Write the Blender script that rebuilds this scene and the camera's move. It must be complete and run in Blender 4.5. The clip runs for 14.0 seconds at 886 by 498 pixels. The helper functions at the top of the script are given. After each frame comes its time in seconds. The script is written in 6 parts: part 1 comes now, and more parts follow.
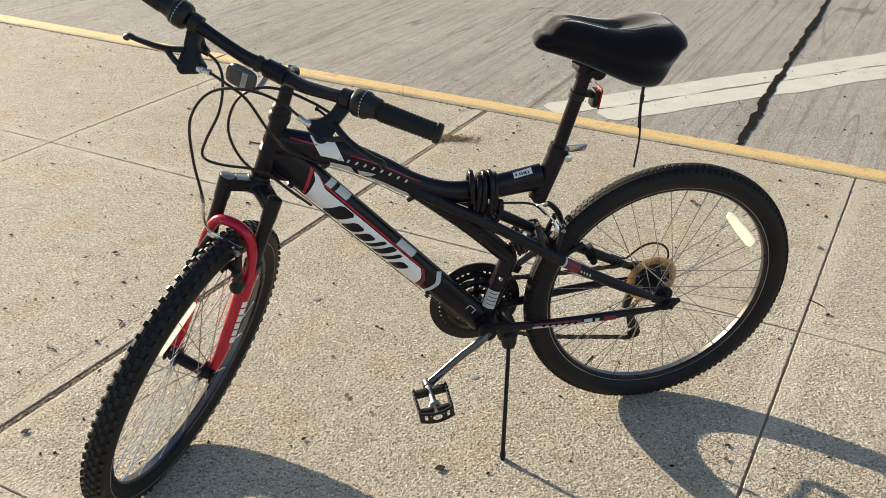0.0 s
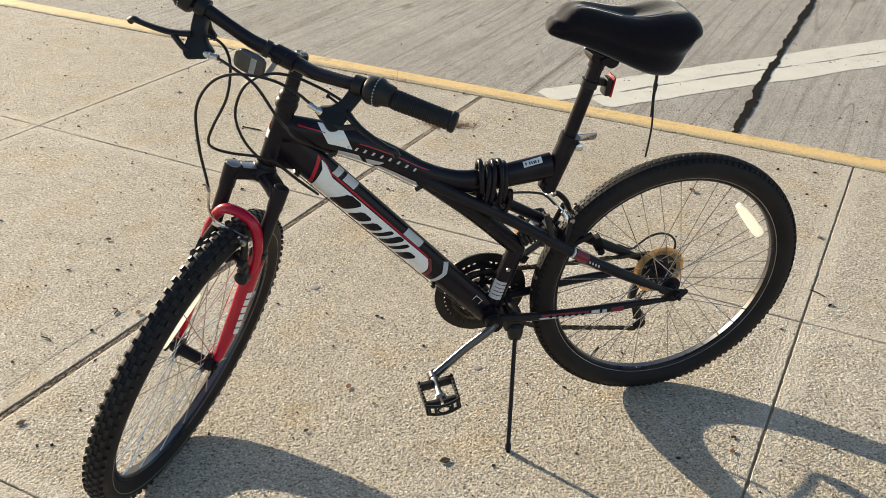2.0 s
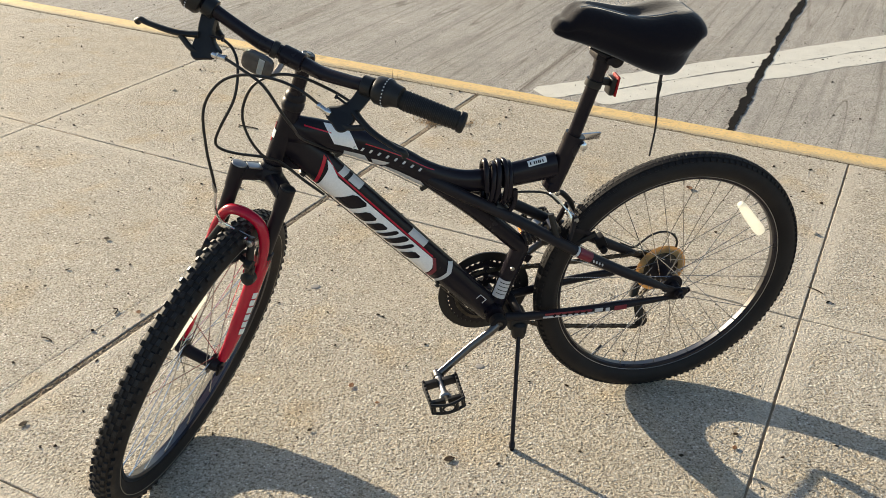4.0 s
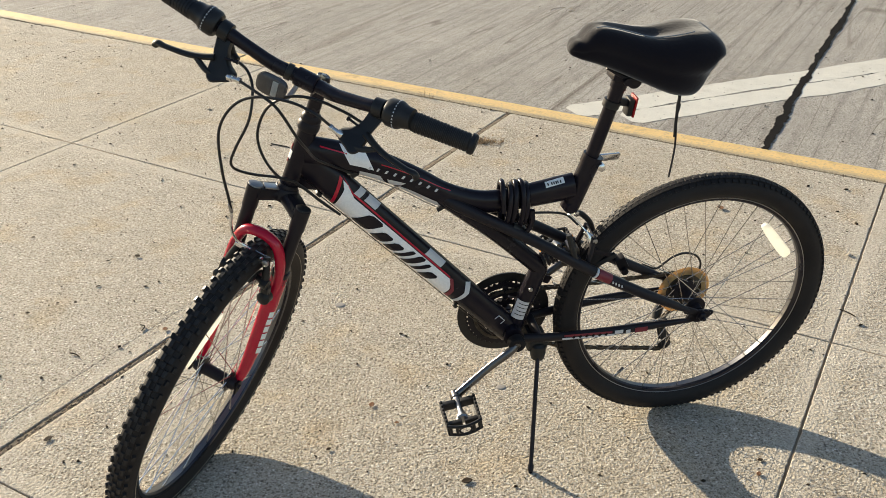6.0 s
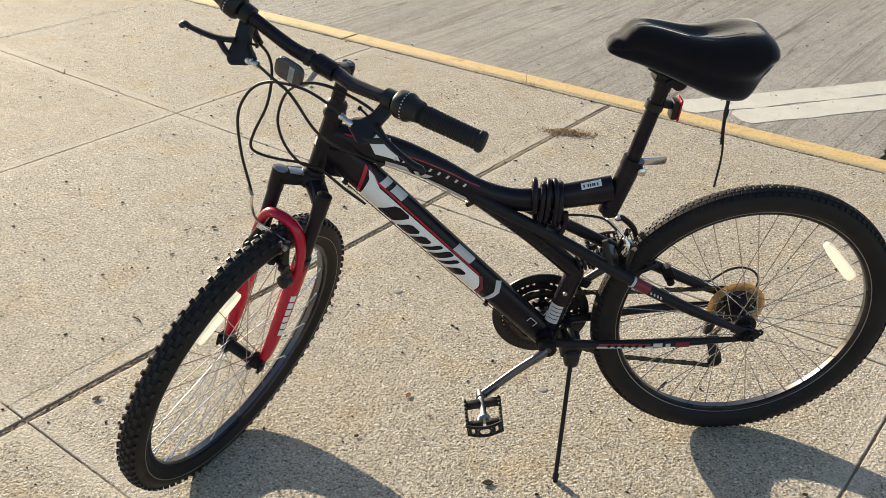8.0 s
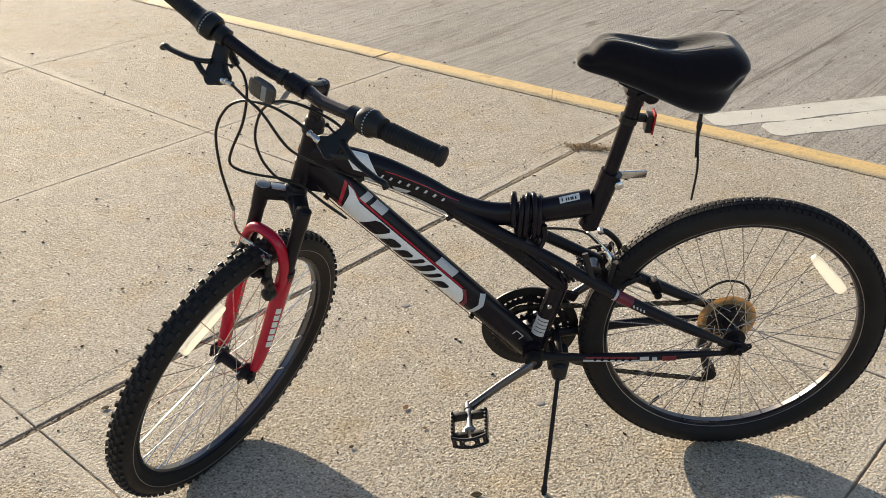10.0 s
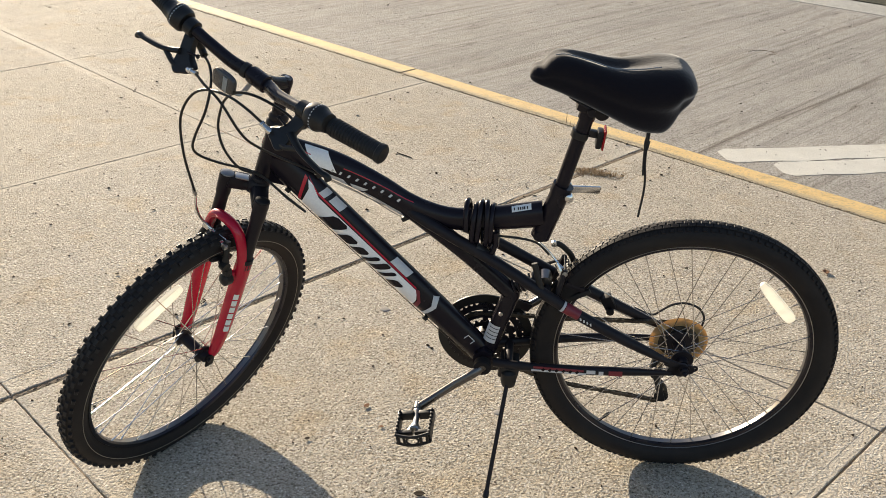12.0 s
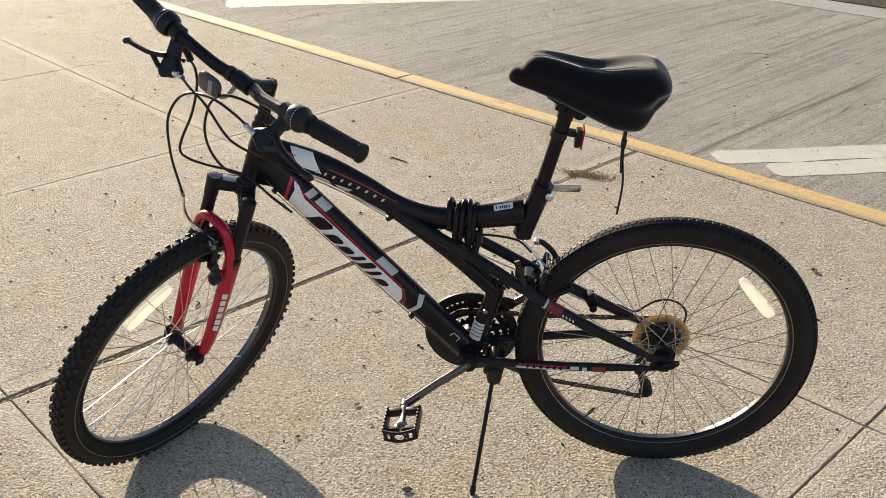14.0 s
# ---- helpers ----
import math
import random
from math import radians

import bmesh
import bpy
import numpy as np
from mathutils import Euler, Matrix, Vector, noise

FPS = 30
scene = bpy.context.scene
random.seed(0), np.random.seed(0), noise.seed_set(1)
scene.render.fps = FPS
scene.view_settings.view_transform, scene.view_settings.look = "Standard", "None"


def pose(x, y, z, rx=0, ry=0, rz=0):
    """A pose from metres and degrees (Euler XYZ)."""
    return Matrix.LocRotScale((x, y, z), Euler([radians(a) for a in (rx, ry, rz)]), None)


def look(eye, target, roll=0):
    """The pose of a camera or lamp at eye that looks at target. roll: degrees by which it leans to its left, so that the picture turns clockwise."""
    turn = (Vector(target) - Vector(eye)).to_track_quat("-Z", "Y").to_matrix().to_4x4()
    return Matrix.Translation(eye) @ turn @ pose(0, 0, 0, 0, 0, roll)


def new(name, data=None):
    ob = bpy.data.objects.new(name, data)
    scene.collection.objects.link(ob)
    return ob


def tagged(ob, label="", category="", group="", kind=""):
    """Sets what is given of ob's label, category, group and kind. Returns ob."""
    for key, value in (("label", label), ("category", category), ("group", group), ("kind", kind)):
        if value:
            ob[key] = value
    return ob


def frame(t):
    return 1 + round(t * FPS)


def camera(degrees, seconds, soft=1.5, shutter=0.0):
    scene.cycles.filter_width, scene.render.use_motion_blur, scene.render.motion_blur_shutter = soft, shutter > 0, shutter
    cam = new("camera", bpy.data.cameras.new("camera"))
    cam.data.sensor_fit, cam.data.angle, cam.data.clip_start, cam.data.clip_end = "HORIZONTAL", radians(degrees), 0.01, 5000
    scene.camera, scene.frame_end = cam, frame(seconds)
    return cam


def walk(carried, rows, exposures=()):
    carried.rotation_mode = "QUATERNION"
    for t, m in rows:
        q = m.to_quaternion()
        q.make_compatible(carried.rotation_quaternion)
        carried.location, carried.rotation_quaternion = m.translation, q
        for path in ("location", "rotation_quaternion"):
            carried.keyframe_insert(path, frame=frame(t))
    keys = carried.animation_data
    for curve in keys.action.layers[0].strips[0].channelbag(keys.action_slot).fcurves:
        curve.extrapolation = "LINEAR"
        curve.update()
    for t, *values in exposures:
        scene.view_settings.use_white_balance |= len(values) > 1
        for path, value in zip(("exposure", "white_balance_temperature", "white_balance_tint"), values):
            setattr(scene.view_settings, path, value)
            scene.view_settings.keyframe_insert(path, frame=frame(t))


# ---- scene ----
cam = camera(51.0, 14.0, soft=0.85)
PATH = [
    (0, (0.069, 0.128, 1.416), (0.015, 1.9, 0.49), 0.5),
    (0.5, (0.034, 0.135, 1.413), (0.013, 1.902, 0.476), 0.8),
    (1, (0.017, 0.146, 1.412), (0.011, 1.907, 0.464), 1.2),
    (1.5, (0.015, 0.156, 1.41), (0.007, 1.915, 0.459), 1.6),
    (2, (0.017, 0.162, 1.41), (0.0, 1.919, 0.455), 1.3),
    (2.2, (0.017, 0.163, 1.41), (0.001, 1.92, 0.449), 1.3),
    (4.5, (-0.019, 0.161, 1.417), (-0.009, 1.915, 0.456), 1.4),
    (5, (-0.013, 0.164, 1.416), (-0.008, 1.918, 0.456), 1.1),
    (5.5, (0.004, 0.164, 1.417), (-0.028, 1.925, 0.469), 0.7),
    (6, (0.036, 0.169, 1.423), (-0.049, 1.937, 0.492), 0.4),
    (6.5, (0.089, 0.178, 1.426), (-0.059, 1.94, 0.492), 0.3),
    (7, (0.16, 0.194, 1.42), (-0.073, 1.942, 0.476), 0.1),
    (7.5, (0.209, 0.227, 1.414), (-0.102, 1.955, 0.457), 0.2),
    (8, (0.242, 0.247, 1.426), (-0.127, 1.96, 0.461), 0.1),
    (8.2, (0.255, 0.253, 1.435), (-0.122, 1.964, 0.47), -0.1),
    (10.5, (0.484, 0.257, 1.43), (-0.056, 1.955, 0.523), -1.1),
    (11, (0.572, 0.257, 1.418), (-0.002, 1.955, 0.531), 1.2),
    (11.5, (0.588, 0.249, 1.415), (0.009, 1.945, 0.528), 1.1),
    (12, (0.597, 0.246, 1.414), (0.002, 1.938, 0.53), 0.9),
    (12.5, (0.609, 0.238, 1.417), (-0.007, 1.926, 0.541), 0.4),
    (13, (0.622, 0.231, 1.416), (0.007, 1.92, 0.54), 0.4),
    (13.5, (0.636, 0.224, 1.415), (0.028, 1.916, 0.538), 0.4),
    (14, (0.65, 0.223, 1.415), (0.044, 1.918, 0.544), 0.3),
]
walk(cam, [(t, look(eye, target, roll)) for t, eye, target, roll in PATH], [(0, 1.00, 6500, 10), (7.5, 1.00, 6500, 10), (10.5, 0.88, 6560, 13), (12, 0.94, 6560, 13), (12.6, 0.81, 6570, 13), (13.5, 0.83, 6580, 13), (14, 0.87, 6580, 13)])

# ---- light: low sun, clear sky ----
SUN_AZ, SUN_EL = radians(136.1), radians(16.2)
TO_SUN = Vector((math.cos(SUN_AZ) * math.cos(SUN_EL), math.sin(SUN_AZ) * math.cos(SUN_EL), math.sin(SUN_EL)))
world = bpy.data.worlds.new("sky")
scene.world = world
world.use_nodes = True
wn = world.node_tree
sky = wn.nodes.new("ShaderNodeTexSky")
sky.sky_type, sky.sun_disc = "NISHITA", False
sky.sun_elevation, sky.sun_rotation = SUN_EL, math.pi / 2 - SUN_AZ
wn.nodes["Background"].inputs["Strength"].default_value = 0.095
wn.links.new(sky.outputs["Color"], wn.nodes["Background"].inputs["Color"])
sun = new("sun", bpy.data.lights.new("sun", "SUN"))
sun.data.energy, sun.data.angle, sun.data.color = 5.0, radians(0.55), (1.0, 0.872, 0.655)
sun.matrix_world = look(TO_SUN * 30, (0, 0, 0))


# ---- materials ----
def ramp(nt, fac, stops):
    r = nt.nodes.new("ShaderNodeValToRGB")
    while len(r.color_ramp.elements) < len(stops):
        r.color_ramp.elements.new(0.5)
    for e, (p, c) in zip(r.color_ramp.elements, stops):
        e.position, e.color = p, (*c, 1) if len(c) == 3 else c
    nt.links.new(fac, r.inputs["Fac"])
    return r.outputs["Color"]


def tex(nt, kind, coord, **values):
    n = nt.nodes.new("ShaderNodeTex" + kind)
    for k, v in values.items():
        n.inputs[k].default_value = v
    nt.links.new(coord, n.inputs["Vector"])
    return n


def mix(nt, a, b, fac, mode="MIX"):
    m = nt.nodes.new("ShaderNodeMix")
    m.data_type, m.blend_type = "RGBA", mode
    for socket, v in ((m.inputs["Factor"], fac), (m.inputs["A"], a), (m.inputs["B"], b)):
        if isinstance(v, bpy.types.NodeSocket):
            nt.links.new(v, socket)
        elif isinstance(v, tuple):
            socket.default_value = (*v, 1)
        else:
            socket.default_value = v
    return m.outputs["Result"]


def base(name, rough=0.5, metal=0.0):
    m = bpy.data.materials.new(name)
    m.use_nodes = True
    nt = m.node_tree
    b = nt.nodes["Principled BSDF"]
    b.inputs["Roughness"].default_value, b.inputs["Metallic"].default_value = rough, metal
    return m, nt, b


def relief(nt, b, height, strength, distance):
    n = nt.nodes.new("ShaderNodeBump")
    n.inputs["Strength"].default_value, n.inputs["Distance"].default_value = strength, distance
    nt.links.new(height, n.inputs["Height"])
    nt.links.new(n.outputs["Normal"], b.inputs["Normal"])


def plain(name, colour, rough=0.5, metal=0.0, dust=0.15, scale=60.0, dust_colour=(0.30, 0.26, 0.20), bump=0.1, coat=0.0, glow=0.0, shine=0.5, fuzz=0.0):
    """Paint, plastic, rubber or metal with a little dust, uneven gloss and fine relief."""
    m, nt, b = base(name, rough, metal)
    co = nt.nodes.new("ShaderNodeTexCoord").outputs["Object"]
    big = tex(nt, "Noise", co, Scale=scale * 0.25, Detail=4.0)
    fine = tex(nt, "Noise", co, Scale=scale * 5, Detail=3.0)
    mask = ramp(nt, big.outputs["Fac"], [(0.42, (0, 0, 0)), (0.75, (dust, dust, dust))])
    lighter = tuple(min(1.0, c * 1.25) for c in colour)
    col = mix(nt, colour, lighter, fine.outputs["Fac"])
    nt.links.new(mix(nt, col, dust_colour, mask), b.inputs["Base Color"])
    nt.links.new(ramp(nt, big.outputs["Fac"], [(0.3, (rough * 0.8,) * 3), (0.8, (min(1, rough * 1.3),) * 3)]), b.inputs["Roughness"])
    b.inputs["Specular IOR Level"].default_value = shine
    if fuzz:
        b.inputs["Sheen Weight"].default_value, b.inputs["Sheen Roughness"].default_value = fuzz, 0.4
    if coat:
        b.inputs["Coat Weight"].default_value, b.inputs["Coat Roughness"].default_value = coat, 0.12
    relief(nt, b, fine.outputs["Fac"], bump, 0.001)
    if glow:
        # thin plastic that lets light from behind through
        thin = nt.nodes.new("ShaderNodeBsdfTranslucent")
        thin.inputs["Color"].default_value = (*lighter, 1)
        both = nt.nodes.new("ShaderNodeMixShader")
        both.inputs["Fac"].default_value = glow
        nt.links.new(b.outputs["BSDF"], both.inputs[1])
        nt.links.new(thin.outputs["BSDF"], both.inputs[2])
        nt.links.new(both.outputs["Shader"], nt.nodes["Material Output"].inputs["Surface"])
    return m


def steps(nt, fac, stops):
    """Plain colours, each up to the next one's start."""
    c = ramp(nt, fac, stops)
    c.node.color_ramp.interpolation = "CONSTANT"
    return c


def sums(nt, operation, a, b=0.0, c=0.0):
    n = nt.nodes.new("ShaderNodeMath")
    n.operation = operation
    for socket, v in zip(n.inputs, (a, b, c)):
        if isinstance(v, bpy.types.NodeSocket):
            nt.links.new(v, socket)
        else:
            socket.default_value = v
    return n.outputs["Value"]


def concrete(name, stones, paste, stain, grain=130.0, lines=0.0, bump=0.6, rough=0.85, tint=(0.97, 0.96, 0.94), pit_shade=(0.26, 0.235, 0.20), deep=0.008, margins=()):
    """Weathered concrete with its aggregate showing; stones: (share, colour); lines: drag marks across the road; margins: (direction, place) of joints with a trowelled border."""
    m, nt, b = base(name, rough)
    co = nt.nodes.new("ShaderNodeNewGeometry").outputs["Position"]
    broad = tex(nt, "Noise", co, Scale=1.1, Detail=5.0)
    mid = tex(nt, "Noise", co, Scale=11.0, Detail=6.0)
    sand = tex(nt, "Noise", co, Scale=grain * 5, Detail=2.0)
    bend = tex(nt, "Noise", co, Scale=grain * 1.5, Detail=2.0)
    off = nt.nodes.new("ShaderNodeVectorMath")
    off.operation = "MULTIPLY_ADD"
    off.inputs[1].default_value = (0.36 / grain,) * 3
    nt.links.new(bend.outputs["Color"], off.inputs[0])
    nt.links.new(co, off.inputs[2])
    drift = off.outputs["Vector"]
    pits = tex(nt, "Noise", co, Scale=grain * 1.3, Detail=4.0, Roughness=0.65)
    lumps = tex(nt, "Voronoi", co, Scale=grain * 0.7)
    col = mix(nt, paste, ramp(nt, mid.outputs["Fac"], [(0.3, tuple(c * 0.86 for c in paste)), (0.7, tuple(c * 1.08 for c in paste))]), 1.0)
    height = sand.outputs["Fac"]
    for scale, reach, share in ((grain * 2.3, 0.50, 0.85), (grain * 1.35, 0.46, 0.92)):
        cells = tex(nt, "Voronoi", drift, Scale=scale)
        sep = nt.nodes.new("ShaderNodeSeparateColor")
        nt.links.new(cells.outputs["Color"], sep.inputs["Color"])
        colour = steps(nt, sep.outputs["Red"], stones)
        inside = ramp(nt, cells.outputs["Distance"], [(reach - 0.06, (share,) * 3), (reach + 0.05, (0, 0, 0))])
        shows = mix(nt, (0.0, 0.0, 0.0), inside, steps(nt, sep.outputs["Green"], [(0.0, (0, 0, 0)), (0.38, (1, 1, 1))]))
        col = mix(nt, col, colour, shows)
        dome = ramp(nt, cells.outputs["Distance"], [(0.0, (1, 1, 1)), (0.5, (0, 0, 0))])
        height = mix(nt, height, mix(nt, (0.25, 0.25, 0.25), dome, sep.outputs["Blue"]), 0.6)
    # shade inside the pits, multiplied into the colour on top of the relief
    col = mix(nt, col, ramp(nt, pits.outputs["Fac"], [(0.36, pit_shade), (0.44, (1.0, 1.0, 1.0))]), 0.9, "MULTIPLY")
    col = mix(nt, col, ramp(nt, sand.outputs["Fac"], [(0.3, (0.84, 0.84, 0.84)), (0.7, (1.12, 1.12, 1.12))]), 0.9, "MULTIPLY")
    # shade between the grains, also put into the colour
    gaps = tex(nt, "Noise", drift, Scale=grain * 1.5, Detail=3.0, Roughness=0.55)
    col = mix(nt, col, ramp(nt, gaps.outputs["Fac"], [(0.37, (0.53, 0.505, 0.47)), (0.46, (0.99, 0.99, 0.99)), (0.62, (1.08, 1.08, 1.08))]), 0.9, "MULTIPLY")
    col = mix(nt, col, ramp(nt, broad.outputs["Fac"], [(0.38, stain), (0.60, (1.0, 1.0, 1.0))]), 0.9, "MULTIPLY")
    rust = tex(nt, "Noise", co, Scale=4.3, Detail=5.0, Roughness=0.6)
    col = mix(nt, col, ramp(nt, rust.outputs["Fac"], [(0.54, (1.0, 1.0, 1.0)), (0.66, tint)]), 0.9, "MULTIPLY")
    height = mix(nt, height, ramp(nt, lumps.outputs["Distance"], [(0.0, (1, 1, 1)), (0.6, (0, 0, 0))]), 0.45)
    height = mix(nt, height, ramp(nt, pits.outputs["Fac"], [(0.34, (0, 0, 0)), (0.62, (1, 1, 1))]), 0.34)
    height = mix(nt, height, ramp(nt, gaps.outputs["Fac"], [(0.34, (0, 0, 0)), (0.60, (1, 1, 1))]), 0.34)
    if lines:
        join = nt.nodes.new("ShaderNodeCombineXYZ")
        for axis, direction in (("X", (math.cos(radians(-26.4)), math.sin(radians(-26.4)), 0)), ("Y", (0.03 * math.sin(radians(26.4)), 0.03 * math.cos(radians(26.4)), 0))):
            dot = nt.nodes.new("ShaderNodeVectorMath")
            dot.operation = "DOT_PRODUCT"
            dot.inputs[1].default_value = direction
            nt.links.new(co, dot.inputs[0])
            nt.links.new(dot.outputs["Value"], join.inputs[axis])
        run = join.outputs["Vector"]
        drag = tex(nt, "Noise", run, Scale=24.0, Detail=5.0)
        wide = tex(nt, "Noise", run, Scale=3.2, Detail=2.0)
        col = mix(nt, col, ramp(nt, drag.outputs["Fac"], [(0.36, (0.85, 0.845, 0.84)), (0.52, (1.04, 1.04, 1.04))]), lines, "MULTIPLY")
        col = mix(nt, col, ramp(nt, wide.outputs["Fac"], [(0.35, (0.96, 0.96, 0.96)), (0.65, (1.02, 1.02, 1.02))]), lines, "MULTIPLY")
        score = ramp(nt, wide.outputs["Fac"], [(0.486, (1, 1, 1)), (0.494, (0.76, 0.74, 0.72)), (0.498, (0.76, 0.74, 0.72)), (0.506, (1, 1, 1))])
        col = mix(nt, col, score, lines, "MULTIPLY")
        thin = tex(nt, "Noise", run, Scale=9.0, Detail=0.0)
        scratch = ramp(nt, thin.outputs["Fac"], [(0.488, (1, 1, 1)), (0.495, (0.62, 0.60, 0.575)), (0.503, (0.62, 0.60, 0.575)), (0.510, (1, 1, 1))])
        col = mix(nt, col, scratch, lines, "MULTIPLY")
        height = mix(nt, height, drag.outputs["Fac"], 0.12)
    if margins:
        # the trowel left a smooth border beside each joint
        near = None
        for turn, place in margins:
            dot = nt.nodes.new("ShaderNodeVectorMath")
            dot.operation = "DOT_PRODUCT"
            dot.inputs[1].default_value = (math.cos(turn), math.sin(turn), 0)
            nt.links.new(co, dot.inputs[0])
            off_by = sums(nt, "ABSOLUTE", sums(nt, "SUBTRACT", dot.outputs["Value"], place))
            near = off_by if near is None else sums(nt, "MINIMUM", near, off_by)
        near = sums(nt, "MULTIPLY_ADD", mid.outputs["Fac"], 0.05, near)
        border = ramp(nt, near, [(0.060, (0.40,) * 3), (0.086, (0, 0, 0))])
        smooth = mix(nt, tuple(c * 0.86 for c in paste), tuple(c * 1.14 for c in paste), sand.outputs["Fac"])
        col = mix(nt, col, smooth, border)
        height = mix(nt, height, mix(nt, (0.45, 0.45, 0.45), pits.outputs["Fac"], 0.30), border)
    nt.links.new(col, b.inputs["Base Color"])
    b.inputs["Specular IOR Level"].default_value = 0.20
    # a few grains are polished and glint
    nt.links.new(ramp(nt, sep.outputs["Blue"], [(0.0, (rough,) * 3), (0.95, (rough,) * 3), (0.97, (0.62,) * 3)]), b.inputs["Roughness"])
    relief(nt, b, height, bump, deep)
    return m


def road_paint(name, colour, under, wear=0.5, scale=9.0, worn_from=None):
    """Thick paint that has chipped and greyed, with the concrete showing through."""
    m, nt, b = base(name, 0.7)
    co = nt.nodes.new("ShaderNodeNewGeometry").outputs["Position"]
    chips = tex(nt, "Noise", co, Scale=scale * 4, Detail=8.0, Roughness=0.7)
    fade = tex(nt, "Noise", co, Scale=scale, Detail=4.0)
    grit = tex(nt, "Noise", co, Scale=400.0, Detail=2.0)
    col = mix(nt, colour, tuple(c * 0.78 for c in colour), fade.outputs["Fac"])
    col = mix(nt, col, ramp(nt, grit.outputs["Fac"], [(0.3, (0.82, 0.82, 0.82)), (0.7, (1.08, 1.08, 1.08))]), 0.8, "MULTIPLY")
    mask = ramp(nt, chips.outputs["Fac"], [(0.5 + 0.2 * (1 - wear), (0, 0, 0)), (0.56 + 0.2 * (1 - wear), (1, 1, 1))])
    if worn_from is not None:
        # chipped most along the pavement side, where feet scuff it
        dot = nt.nodes.new("ShaderNodeVectorMath")
        dot.operation = "DOT_PRODUCT"
        dot.inputs[1].default_value = (math.cos(ACROSS), math.sin(ACROSS), 0)
        nt.links.new(co, dot.inputs[0])
        side = sums(nt, "SUBTRACT", dot.outputs["Value"], worn_from)
        ragged = sums(nt, "MULTIPLY_ADD", chips.outputs["Fac"], -0.17, sums(nt, "ADD", side, 0.074))
        mask = mix(nt, mask, (0.85, 0.85, 0.85), ramp(nt, ragged, [(0.020, (1, 1, 1)), (0.045, (0, 0, 0))]))
    dirt = tex(nt, "Noise", co, Scale=scale * 0.45, Detail=7.0, Roughness=0.65)
    grimy = mix(nt, mix(nt, col, under, mask), (under[0] * 0.62, under[1] * 0.54, under[2] * 0.42), ramp(nt, dirt.outputs["Fac"], [(0.56, (0, 0, 0)), (0.72, (wear,) * 3)]))
    nt.links.new(grimy, b.inputs["Base Color"])
    relief(nt, b, mix(nt, chips.outputs["Fac"], grit.outputs["Fac"], 0.5), 0.7, 0.005)
    return m


ALONG, ACROSS = radians(-26.4), radians(63.6)
WALK = concrete("walk_concrete", [(0.0, (0.21, 0.174, 0.136)), (0.06, (0.39, 0.335, 0.268)), (0.22, (0.56, 0.503, 0.42)), (0.52, (0.71, 0.65, 0.56)), (0.88, (0.88, 0.84, 0.77))], (0.575, 0.512, 0.418), (0.945, 0.925, 0.885), 108.0, bump=1.0, tint=(1.0, 0.93, 0.82), pit_shade=(0.42, 0.385, 0.33), deep=0.0100, margins=[(ALONG, -3.17), (ALONG, -1.757), (ALONG, -0.155), (ACROSS, 1.07), (ACROSS, 2.585)])
ROAD = concrete("road_concrete", [(0.0, (0.22, 0.202, 0.176)), (0.22, (0.37, 0.342, 0.305)), (0.6, (0.515, 0.483, 0.440)), (0.88, (0.64, 0.60, 0.55))], (0.47, 0.437, 0.388), (0.90, 0.90, 0.90), 90.0, 1.0, 0.9, deep=0.009)
KERB = concrete("kerb_concrete", [(0.0, (0.30, 0.24, 0.16)), (0.5, (0.56, 0.47, 0.33))], (0.52, 0.43, 0.29), (0.8, 0.78, 0.74), 170.0)
PALE = concrete("pale_concrete", [(0.0, (0.42, 0.40, 0.36)), (0.5, (0.62, 0.60, 0.55))], (0.60, 0.58, 0.53), (0.9, 0.9, 0.88), 140.0)
EARTH = concrete("dry_earth", [(0.0, (0.03, 0.03, 0.02)), (0.5, (0.14, 0.12, 0.08))], (0.08, 0.075, 0.05), (0.7, 0.75, 0.6), 40.0)
GRIME = plain("joint_dirt", (0.26, 0.200, 0.137), 0.95, dust=0.3, scale=80, bump=0.5, shine=0.1)
# near-black that stands for the shade inside the road's open joint
JOINT_SHADE = plain("joint_shade", (0.016, 0.0145, 0.0135), 1.0, dust=0.02, scale=50, bump=0.8, shine=0.02)
YELLOW = road_paint("yellow_paint", (0.86, 0.592, 0.235), (0.45, 0.345, 0.205), 0.78, 20.0, 3.85)
WHITE_LINE = road_paint("white_road_paint", (0.76, 0.72, 0.62), (0.52, 0.485, 0.43), 0.42)

BLACK = plain("black_gloss_paint", (0.0108, 0.0086, 0.0128), 0.24, dust=0.02, bump=0.03, shine=0.20)
SATIN = plain("black_satin_metal", (0.0112, 0.0094, 0.0128), 0.40, dust=0.03, shine=0.20)
RUBBER = plain("tyre_rubber", (0.0145, 0.0125, 0.0128), 0.62, dust=0.20, scale=40, bump=0.3, dust_colour=(0.09, 0.077, 0.062), shine=0.18)
TREAD = plain("dusty_tread_rubber", (0.0125, 0.0110, 0.0112), 0.54, dust=0.16, scale=60, bump=0.3, dust_colour=(0.085, 0.073, 0.060), shine=0.30)
DULL = plain("dull_black_steel", (0.0075, 0.0065, 0.008), 0.6, dust=0.04, shine=0.15)
GRIP = plain("grip_rubber", (0.009, 0.009, 0.010), 0.6, dust=0.06, bump=0.25, shine=0.35)
PLASTIC = plain("black_plastic", (0.008, 0.008, 0.009), 0.45, dust=0.06, shine=0.35)
CLOTH = plain("black_stretch_cloth", (0.0065, 0.0055, 0.0085), 0.9, dust=0.05, scale=30, bump=0.5, dust_colour=(0.10, 0.095, 0.10), shine=0.1, fuzz=0.42)
